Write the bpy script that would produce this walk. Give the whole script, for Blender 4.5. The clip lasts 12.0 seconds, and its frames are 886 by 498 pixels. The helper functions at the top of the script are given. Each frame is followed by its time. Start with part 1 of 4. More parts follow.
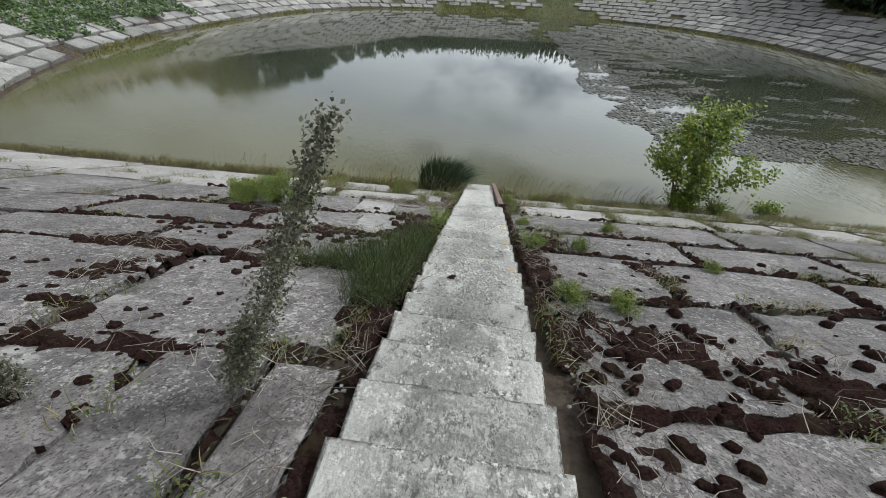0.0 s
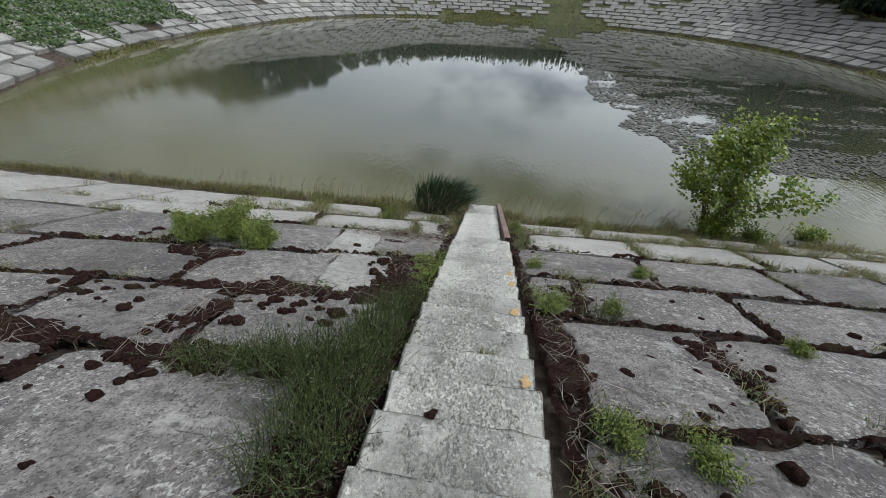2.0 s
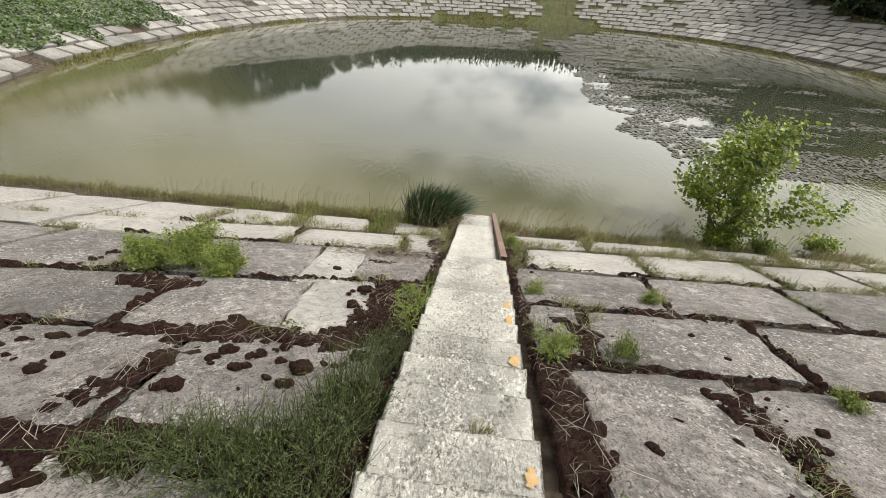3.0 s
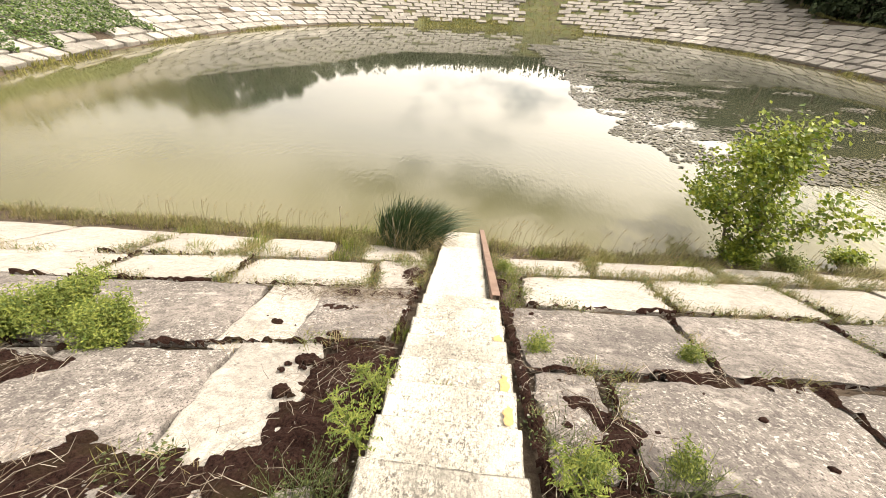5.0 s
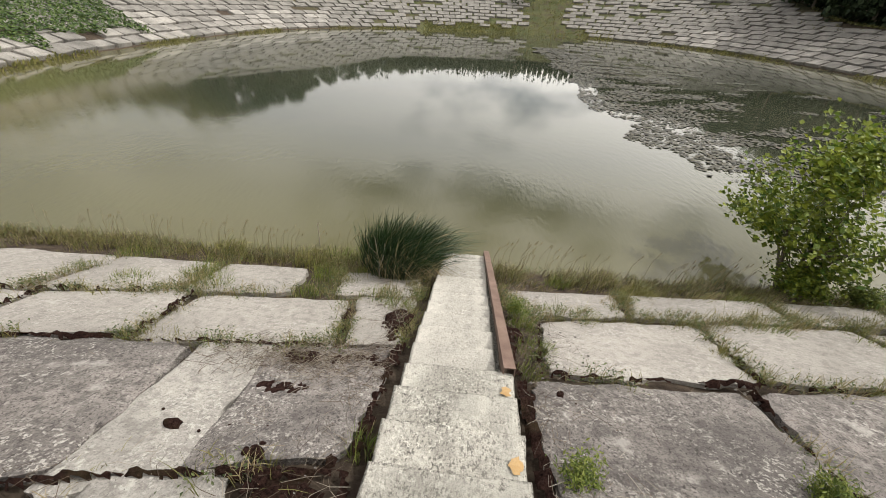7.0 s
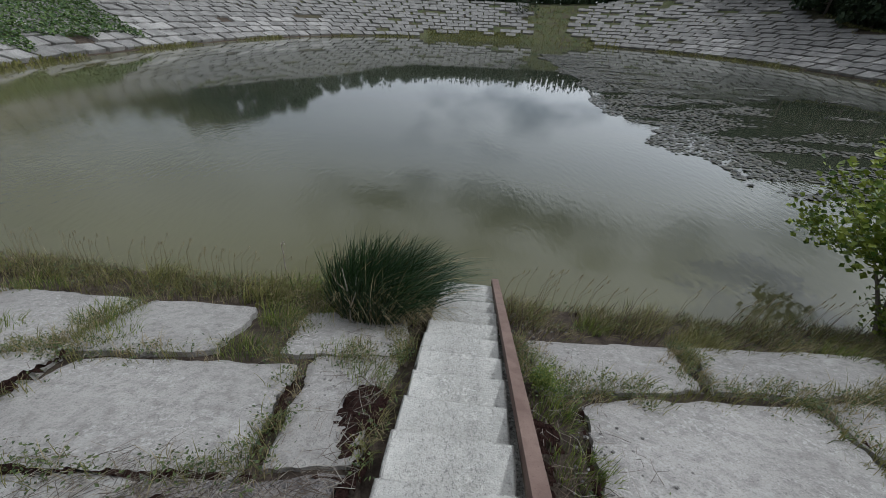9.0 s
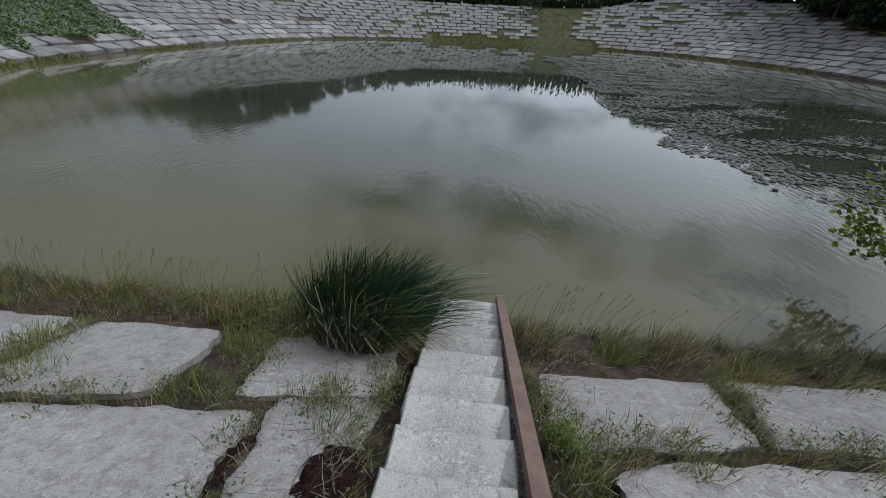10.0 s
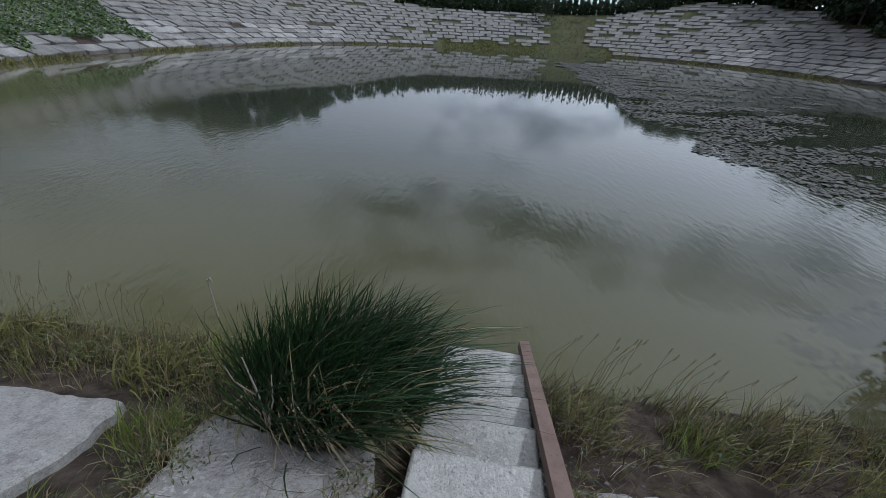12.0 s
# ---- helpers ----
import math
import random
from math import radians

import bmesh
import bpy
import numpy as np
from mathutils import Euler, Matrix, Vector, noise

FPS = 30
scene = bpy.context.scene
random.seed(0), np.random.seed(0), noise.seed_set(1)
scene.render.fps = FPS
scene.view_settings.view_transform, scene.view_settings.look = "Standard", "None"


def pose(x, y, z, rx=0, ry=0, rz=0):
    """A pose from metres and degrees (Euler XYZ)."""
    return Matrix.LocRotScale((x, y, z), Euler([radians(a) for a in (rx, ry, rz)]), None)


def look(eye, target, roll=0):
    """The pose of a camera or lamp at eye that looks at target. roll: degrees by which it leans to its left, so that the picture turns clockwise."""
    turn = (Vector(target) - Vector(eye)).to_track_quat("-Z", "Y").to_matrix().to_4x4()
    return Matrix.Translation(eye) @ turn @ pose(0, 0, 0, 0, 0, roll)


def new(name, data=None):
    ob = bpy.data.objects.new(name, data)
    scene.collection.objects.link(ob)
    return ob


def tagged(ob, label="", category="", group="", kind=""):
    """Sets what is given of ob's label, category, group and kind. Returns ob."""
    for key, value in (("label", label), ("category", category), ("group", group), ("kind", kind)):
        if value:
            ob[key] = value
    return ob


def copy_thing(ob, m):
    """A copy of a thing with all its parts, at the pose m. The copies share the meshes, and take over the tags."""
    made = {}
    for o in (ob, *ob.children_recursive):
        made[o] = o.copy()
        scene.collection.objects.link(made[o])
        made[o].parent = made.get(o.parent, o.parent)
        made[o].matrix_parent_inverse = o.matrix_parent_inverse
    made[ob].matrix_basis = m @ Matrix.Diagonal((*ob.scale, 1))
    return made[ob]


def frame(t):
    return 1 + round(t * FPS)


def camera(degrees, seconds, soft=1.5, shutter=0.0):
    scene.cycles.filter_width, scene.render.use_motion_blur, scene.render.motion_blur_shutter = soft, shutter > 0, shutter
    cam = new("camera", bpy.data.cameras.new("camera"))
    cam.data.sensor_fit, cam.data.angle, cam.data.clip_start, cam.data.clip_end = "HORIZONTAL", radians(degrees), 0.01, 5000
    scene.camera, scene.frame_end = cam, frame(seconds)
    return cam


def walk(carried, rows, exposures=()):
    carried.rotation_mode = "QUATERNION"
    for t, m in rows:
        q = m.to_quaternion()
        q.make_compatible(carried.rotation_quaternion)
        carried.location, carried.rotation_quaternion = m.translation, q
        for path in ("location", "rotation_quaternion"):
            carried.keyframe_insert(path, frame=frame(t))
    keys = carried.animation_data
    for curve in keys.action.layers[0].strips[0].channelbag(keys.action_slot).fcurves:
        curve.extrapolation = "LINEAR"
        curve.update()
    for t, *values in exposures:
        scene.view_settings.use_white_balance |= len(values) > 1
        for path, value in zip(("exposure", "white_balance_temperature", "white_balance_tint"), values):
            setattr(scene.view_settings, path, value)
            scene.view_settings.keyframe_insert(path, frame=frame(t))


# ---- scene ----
cam = camera(98.96, 12.0, soft=0.8)
PATH = [  # seconds, x, y, z, yaw, pitch, roll
    (0, -0.061, -10.320, 5.178, 4.79, -36.06, 3.38),
    (0.5, -0.069, -10.010, 5.124, 5.23, -36.23, 3.34),
    (1, -0.077, -9.668, 5.047, 5.62, -35.84, 3.29),
    (1.5, -0.070, -9.340, 4.991, 5.71, -35.56, 3.14),
    (2, -0.051, -9.013, 4.954, 5.72, -35.18, 3.12),
    (2.5, -0.051, -8.701, 4.902, 5.44, -34.91, 3.06),
    (3, -0.049, -8.407, 4.872, 4.88, -34.91, 3.12),
    (5, -0.004, -7.228, 4.515, 3.00, -33.93, 2.82),
    (5.5, 0.014, -6.924, 4.424, 2.86, -33.83, 2.87),
    (6, 0.007, -6.599, 4.303, 2.84, -33.62, 2.93),
    (6.5, -0.009, -6.279, 4.203, 3.19, -33.43, 2.87),
    (7, 0.005, -5.909, 4.083, 3.47, -33.23, 2.84),
    (9, -0.007, -4.497, 3.492, 4.09, -31.90, 2.77),
    (9.5, -0.001, -4.180, 3.356, 4.37, -31.73, 2.72),
    (10, 0.009, -3.875, 3.228, 4.61, -31.35, 2.76),
    (10.5, -0.014, -3.584, 3.123, 4.87, -31.26, 3.05),
    (11, -0.036, -3.309, 3.029, 5.19, -30.89, 3.01),
    (11.5, -0.080, -3.005, 2.910, 5.58, -30.72, 3.08),
    (12, -0.093, -2.736, 2.797, 5.94, -30.39, 3.08),
]
EXPOSURE = [(0.0, -1.05, 5500, 7), (2.4, -1.22, 5450, 7), (2.8, -0.88, 5800, 7), (3.2, -0.25, 6500, 10), (5.0, 0.25, 7100, 12), (6.5, 0.18, 7100, 12),
            (7.0, -0.72, 6300, 10), (7.3, -1.15, 5800, 9), (9.0, -1.53, 5350, 9), (12.0, -1.66, 5050, 11)]
walk(cam, [(t, pose(x, y, z, 90 + pitch, 0, yaw) @ pose(0, 0, 0, 0, 0, roll)) for t, x, y, z, yaw, pitch, roll in PATH], EXPOSURE)

# ---- world and sun ----
SUN_AZIMUTH, SUN_ELEVATION = radians(84), radians(50)   # azimuth from +y towards +x
world = bpy.data.worlds.new("sky")
scene.world = world
world.use_nodes = True
wn, wl = world.node_tree.nodes, world.node_tree.links
wn.clear()
sky = wn.new("ShaderNodeTexSky")
sky.sky_type = "NISHITA"
sky.sun_disc = False
sky.sun_elevation, sky.sun_rotation = SUN_ELEVATION, SUN_AZIMUTH
coords = wn.new("ShaderNodeTexCoord")
stretch = wn.new("ShaderNodeMapping")
stretch.inputs["Scale"].default_value = (1.0, 1.0, 2.4)
stretch.inputs["Location"].default_value = (0.35, 0.6, 0.2)
cloud = wn.new("ShaderNodeTexNoise")
cloud.inputs["Scale"].default_value, cloud.inputs["Detail"].default_value, cloud.inputs["Roughness"].default_value = 2.1, 7.0, 0.55
cover = wn.new("ShaderNodeValToRGB")
cover.color_ramp.elements[0].position, cover.color_ramp.elements[1].position = 0.36, 0.52
mix = wn.new("ShaderNodeMix")
mix.data_type = "RGBA"
glow = wn.new("ShaderNodeVectorMath")       # clouds are brighter on the side of the sun
glow.operation = "DOT_PRODUCT"
glow.inputs[1].default_value = (math.sin(SUN_AZIMUTH), math.cos(SUN_AZIMUTH), 0.6)
lit = wn.new("ShaderNodeMapRange")
lit.inputs["From Min"].default_value, lit.inputs["From Max"].default_value = -0.8, 0.9
cloud_tone = wn.new("ShaderNodeMix")
cloud_tone.data_type = "RGBA"
cloud_tone.inputs[6].default_value, cloud_tone.inputs[7].default_value = (6.8, 6.9, 7.1, 1), (45.0, 42.4, 38.5, 1)
background = wn.new("ShaderNodeBackground")
background.inputs["Strength"].default_value = 0.10
out = wn.new("ShaderNodeOutputWorld")
wl.new(coords.outputs["Generated"], stretch.inputs["Vector"])
wl.new(stretch.outputs["Vector"], cloud.inputs["Vector"])
wl.new(cloud.outputs["Fac"], cover.inputs["Fac"])
wl.new(cover.outputs["Color"], mix.inputs[0])
wl.new(sky.outputs["Color"], mix.inputs[6])
wl.new(coords.outputs["Generated"], glow.inputs[0])
wl.new(glow.outputs["Value"], lit.inputs["Value"])
wl.new(lit.outputs["Result"], cloud_tone.inputs[0])
wl.new(cloud_tone.outputs[2], mix.inputs[7])
wl.new(mix.outputs[2], background.inputs["Color"])
wl.new(background.outputs["Background"], out.inputs["Surface"])
sun_data = bpy.data.lights.new("sun", "SUN")
sun_data.energy, sun_data.angle, sun_data.color = 4.9, radians(0.6), (1.0, 0.95, 0.86)
sun = new("sun", sun_data)
toward = Vector((math.sin(SUN_AZIMUTH) * math.cos(SUN_ELEVATION), math.cos(SUN_AZIMUTH) * math.cos(SUN_ELEVATION), math.sin(SUN_ELEVATION)))
sun.matrix_world = look(toward * 60 + Vector((0, 10, 0)), (0, 10, 0))

# ---- materials ----


class Nodes:
    """A small wrapper that builds one node material."""

    def __init__(self, name, roughness=0.9, specular=0.3):
        self.mat = bpy.data.materials.new(name)
        self.mat.use_nodes = True
        self.tree = self.mat.node_tree
        self.bsdf = self.tree.nodes["Principled BSDF"]
        self.bsdf.inputs["Roughness"].default_value = roughness
        self.bsdf.inputs["Specular IOR Level"].default_value = specular

    def add(self, kind, **inputs):
        node = self.tree.nodes.new(kind)
        for key, value in inputs.items():
            node.inputs[key].default_value = value
        return node

    def link(self, a, b):
        self.tree.links.new(a, b)

    def where(self, space="Object", scale=(1, 1, 1)):
        tc, mp = self.add("ShaderNodeTexCoord"), self.add("ShaderNodeMapping", Scale=scale)
        if space == "World":
            self.link(self.add("ShaderNodeNewGeometry").outputs["Position"], mp.inputs["Vector"])
        else:
            self.link(tc.outputs[space], mp.inputs["Vector"])
        return mp.outputs["Vector"]

    def noise(self, at, scale, detail=4.0, rough=0.55):
        node = self.add("ShaderNodeTexNoise", Scale=scale, Detail=detail, Roughness=rough)
        self.link(at, node.inputs["Vector"])
        return node.outputs["Fac"]

    def step(self, fac, low, high):
        node = self.add("ShaderNodeMapRange", **{"From Min": low, "From Max": high})
        self.link(fac, node.inputs["Value"])
        return node.outputs["Result"]

    def blend(self, fac, a, b, mode="MIX"):
        node = self.add("ShaderNodeMix")
        node.data_type, node.blend_type = "RGBA", mode
        for slot, value in ((0, fac), (6, a), (7, b)):
            if isinstance(value, (int, float)):
                node.inputs[slot].default_value = value
            elif isinstance(value, tuple):
                node.inputs[slot].default_value = (*value, 1)
            else:
                self.link(value, node.inputs[slot])
        return node.outputs[2]

    def times(self, a, b):
        node = self.add("ShaderNodeMath")
        node.operation = "MULTIPLY"
        for slot, value in ((0, a), (1, b)):
            if isinstance(value, (int, float)):
                node.inputs[slot].default_value = value
            else:
                self.link(value, node.inputs[slot])
        return node.outputs[0]

    def done(self, colour, height=None, strength=0.3, distance=0.02):
        self.link(colour, self.bsdf.inputs["Base Color"])
        if height is not None:
            bump = self.add("ShaderNodeBump", Strength=strength, Distance=distance)
            self.link(height, bump.inputs["Height"])
            self.link(bump.outputs["Normal"], self.bsdf.inputs["Normal"])
        return self.mat


def concrete(name, light, dark, lichen, speckle=1.0, tone=0.22, stain=0.6, grime=0.62, worn=0.0, blotch=0.0):
    n = Nodes(name, 0.92, 0.25)
    at = n.where("World")
    broad, fine, grit = n.noise(at, 0.9, 5), n.noise(at, 11.0, 6, 0.7), n.noise(at, 70.0, 3, 0.75)
    col = n.blend(n.step(broad, 0.38, 0.62), light, dark)
    col = n.blend(n.times(n.step(fine, 0.47, 0.62), stain), col, tuple(0.55 * v for v in dark))
    col = n.blend(n.times(n.step(grit, 0.52, 0.62), 0.75 * speckle), col, tuple(0.5 * v for v in dark))
    spots = n.times(n.step(n.noise(at, 26.0, 4, 0.7), 0.55, 0.60), n.step(n.noise(at, 1.7, 3), 0.42, 0.58))
    col = n.blend(n.times(spots, speckle), col, lichen)
    col = n.blend(n.times(n.step(n.noise(n.where("World", (1.0, 0.6, 1.0)), 58.0, 4, 0.75), grime, grime + 0.04), 0.85 * speckle), col, (0.045, 0.04, 0.037))
    col = n.blend(n.times(n.step(n.noise(at, 2.7, 8, 0.68), 0.59, 0.66), 0.6 * speckle), col, lichen)
    dots = n.add("ShaderNodeTexVoronoi", Scale=46.0)
    swirl = n.add("ShaderNodeTexNoise", Scale=16.0, Detail=3.0)
    n.link(at, swirl.inputs["Vector"])
    n.link(n.blend(0.06, at, swirl.outputs["Color"]), dots.inputs["Vector"])
    ring = n.times(n.step(dots.outputs["Distance"], 0.38, 0.24), n.step(n.noise(at, 3.0, 5, 0.7), 0.49, 0.60))
    col = n.blend(n.times(ring, 0.7 * speckle), col, lichen)
    if blotch:
        col = n.blend(n.times(n.step(n.noise(at, 4.2, 7, 0.66), 0.50, 0.60), blotch), col, tuple(0.42 * v for v in dark))
    if worn:
        rim = n.step(n.add("ShaderNodeNewGeometry").outputs["Pointiness"], 0.505, 0.56)
        col = n.blend(n.times(n.times(rim, n.step(fine, 0.35, 0.5)), worn), col, lichen)
    info = n.add("ShaderNodeObjectInfo")
    shade = n.step(info.outputs["Random"], -1.0, 1.0)
    col = n.blend(tone, col, n.blend(1.0, col, shade, "MULTIPLY"))
    return n.done(col, n.blend(0.5, fine, grit), 0.9, 0.03)


def plant(name, a, b, rough=0.55, through_light=0.25):
    n = Nodes(name, rough, 0.35)
    geo = n.add("ShaderNodeNewGeometry")
    at = n.where("World")
    col = n.blend(geo.outputs["Random Per Island"], a, b)
    col = n.blend(n.times(n.step(n.noise(at, 6.0, 3), 0.5, 0.75), 0.5), col, tuple(0.6 * v for v in a))
    mat = n.done(col)
    soft = n.add("ShaderNodeBsdfTranslucent")
    n.link(col, soft.inputs["Color"])
    both = n.add("ShaderNodeMixShader", Fac=through_light)
    n.link(n.bsdf.outputs[0], both.inputs[1])
    n.link(soft.outputs[0], both.inputs[2])
    n.link(both.outputs[0], n.tree.nodes["Material Output"].inputs["Surface"])
    return mat


SLAB = concrete("lichened_slab", (0.30, 0.27, 0.248), (0.165, 0.148, 0.138), (0.46, 0.435, 0.395), 1.0, 0.5, 0.75, 0.56, 0.0, 0.3)
PALE = concrete("bleached_slab", (0.43, 0.40, 0.36), (0.33, 0.305, 0.275), (0.52, 0.49, 0.45), 0.7, 0.35, 0.5)
STEP = concrete("step_concrete", (0.465, 0.44, 0.387), (0.30, 0.284, 0.247), (0.61, 0.587, 0.52), 1.0, 0.3, 0.6, 0.53, 1.0, 0.3)
STEP_CLEAN = concrete("bleached_step_concrete", (0.49, 0.463, 0.413), (0.365, 0.346, 0.306), (0.625, 0.597, 0.533), 0.7, 0.3, 0.5, 0.57, 1.0)
STEP_DARK = concrete("mossy_step_concrete", (0.37, 0.35, 0.305), (0.20, 0.188, 0.162), (0.60, 0.575, 0.51), 1.0, 0.3, 0.75, 0.50, 1.0, 0.6)
FAR_SLAB = concrete("bank_slab", (0.42, 0.395, 0.355), (0.25, 0.235, 0.21), (0.50, 0.475, 0.43), 0.7, 0.9, 0.5)
MORTAR = concrete("mortar_band", (0.42, 0.395, 0.355), (0.30, 0.28, 0.255), (0.52, 0.50, 0.455), 0.8, 0.2, 0.6)


def soil():
    n = Nodes("soil_and_turf", 0.97, 0.1)
    at = n.where("World")
    col = n.blend(n.step(n.noise(at, 5.0, 6, 0.65), 0.38, 0.62), (0.04, 0.03, 0.023), (0.10, 0.078, 0.058))
    far = n.add("ShaderNodeSeparateXYZ")
    n.link(n.add("ShaderNodeNewGeometry").outputs["Position"], far.inputs[0])
    turf = n.blend(n.step(n.noise(at, 0.5, 6, 0.65), 0.35, 0.65), (0.05, 0.062, 0.026), (0.105, 0.105, 0.05))
    green = n.blend(n.step(far.outputs["Y"], 57.0, 66.0), n.step(far.outputs["Z"], 3.0, 7.5), (1, 1, 1))
    col = n.blend(n.times(green, n.step(n.noise(at, 0.9, 6, 0.65), 0.36, 0.50)), col, turf)
    return n.done(col, n.noise(at, 18.0, 6, 0.7), 0.9, 0.05)


SOIL = soil()


def moss():
    n = Nodes("dark_moss", 1.0, 0.05)
    at = n.where("World")
    col = n.blend(n.step(n.noise(at, 42.0, 6, 0.8), 0.34, 0.70), (0.009, 0.006, 0.005), (0.088, 0.046, 0.037))
    col = n.blend(n.times(n.step(n.noise(at, 2.2, 4, 0.6), 0.54, 0.68), 0.5), col, (0.075, 0.062, 0.030))
    return n.done(col, n.noise(at, 75.0, 5, 0.8), 1.0, 0.06)


MOSS = moss()


def water():
    n = Nodes("pond_water", 0.035, 0.5)
    n.bsdf.inputs["IOR"].default_value = 1.33
    at = n.where("World")
    cloudy = n.noise(at, 0.12, 4)
    col = n.blend(n.step(cloudy, 0.35, 0.65), (0.033, 0.037, 0.024), (0.052, 0.055, 0.036))
    spot = n.add("ShaderNodeVectorMath")
    spot.operation = "DISTANCE"
    flat = n.where("World", (1 / 30.0, 1 / 34.5, 0))
    n.link(flat, spot.inputs[0])
    spot.inputs[1].default_value = (0.1, 33.6 / 34.5, 0)
    shallow = n.step(spot.outputs["Value"], 0.80, 1.0)
    col = n.blend(n.times(shallow, 0.8), col, (0.11, 0.10, 0.042))
    turned = n.add("ShaderNodeMapping", Rotation=(0, 0, radians(12)), Scale=(8.5, 3.2, 1))
    n.link(at, turned.inputs["Vector"])
    ripple = n.noise(turned.outputs["Vector"], 1.0, 2.5, 0.5)
    patch = n.step(n.noise(at, 0.14, 3), 0.42, 0.66)
    near = n.add("ShaderNodeSeparateXYZ")
    n.link(at, near.inputs[0])
    calm = n.step(near.outputs["Y"], 16.0, 3.0)
    height = n.times(ripple, n.times(n.step(patch, -0.5, 1.0), calm))
    return n.done(col, height, 0.24, 0.04)


WATER = water()
GRASS = plant("shore_grass", (0.10, 0.11, 0.03), (0.27, 0.245, 0.08), 0.55, 0.3)
DRY = plant("dry_grass", (0.38, 0.31, 0.18), (0.22, 0.18, 0.08))
REED = plant("reed_leaf", (0.009, 0.026, 0.008), (0.034, 0.064, 0.019), 0.45, 0.08)
LEAF = plant("poplar_leaf", (0.055, 0.11, 0.012), (0.30, 0.34, 0.045), 0.45, 0.32)
WEED = plant("weed_leaf", (0.06, 0.10, 0.016), (0.24, 0.27, 0.055))
HERB = plant("wiry_herb", (0.035, 0.055, 0.018), (0.13, 0.155, 0.05))
CREEPER = plant("creeper_leaf", (0.025, 0.06, 0.012), (0.12, 0.17, 0.04))
SEED = plant("seed_head", (0.035, 0.04, 0.022), (0.20, 0.19, 0.12))
FOREST = plant("forest_leaf", (0.016, 0.032, 0.012), (0.045, 0.065, 0.022), 0.7, 0.15)
LILY = plant("floating_leaf", (0.022, 0.022, 0.014), (0.10, 0.09, 0.06), 0.5, 0.1)
STONE = concrete("rubble", (0.27, 0.25, 0.225), (0.15, 0.135, 0.125), (0.38, 0.36, 0.33), 0.8, 0.0)
LITTER = plant("dark_litter", (0.05, 0.035, 0.025), (0.16, 0.12, 0.085), 0.9, 0.0)
TWIG = plant("dry_twig", (0.20, 0.16, 0.12), (0.40, 0.36, 0.30), 0.8, 0.0)


def bark():
    n = Nodes("bark", 0.9, 0.2)
    at = n.where("World", (9, 9, 2))
    f = n.noise(at, 4.0, 5)
    return n.done(n.blend(f, (0.07, 0.055, 0.04), (0.22, 0.19, 0.15)), f, 0.6, 0.02)


BARK = bark()


def rust():
    n = Nodes("rusted_steel", 0.75, 0.4)
    at = n.where("World")
    a, b = n.noise(at, 6.0, 6), n.noise(at, 60.0, 4, 0.7)
    col = n.blend(n.step(a, 0.35, 0.65), (0.135, 0.085, 0.065), (0.20, 0.135, 0.105))
    col = n.blend(n.times(n.step(b, 0.55, 0.7), 0.6), col, (0.09, 0.05, 0.04))
    return n.done(col, b, 0.4, 0.004)


RUST = rust()


def ochre():
    n = Nodes("ochre_lichen", 0.95, 0.1)
    at = n.where("World")
    f = n.noise(at, 30.0, 5, 0.7)
    return n.done(n.blend(f, (0.38, 0.21, 0.07), (0.46, 0.35, 0.20)), f, 0.6, 0.01)


OCHRE = ochre()

# ---- helpers of the scene ----
K = 0.377                                   # rise of the bank per metre
rng = np.random.default_rng(7)


def mesh_of(name, verts, faces, mat, smooth=False):
    me = bpy.data.meshes.new(name)
    me.from_pydata([tuple(v) for v in verts], [], [tuple(f) for f in faces])
    me.materials.append(mat)
    if smooth:
        me.polygons.foreach_set("use_smooth", [True] * len(me.polygons))
    me.update()
    return me


def piece(name, me, parent=None, label=""):
    ob = new(name, me)
    ob.parent = parent
    return tagged(ob, label) if label else ob


def part(name, verts, faces, mat, parent=None, label="", smooth=False):
    return piece(name, mesh_of(name, verts, faces, mat, smooth), parent, label)


def empty(name, m, label, category, group="", kind=""):
    ob = new(name)
    ob.matrix_world = m
    ob.empty_display_size = 0.1
    return tagged(ob, label, category, group, kind)


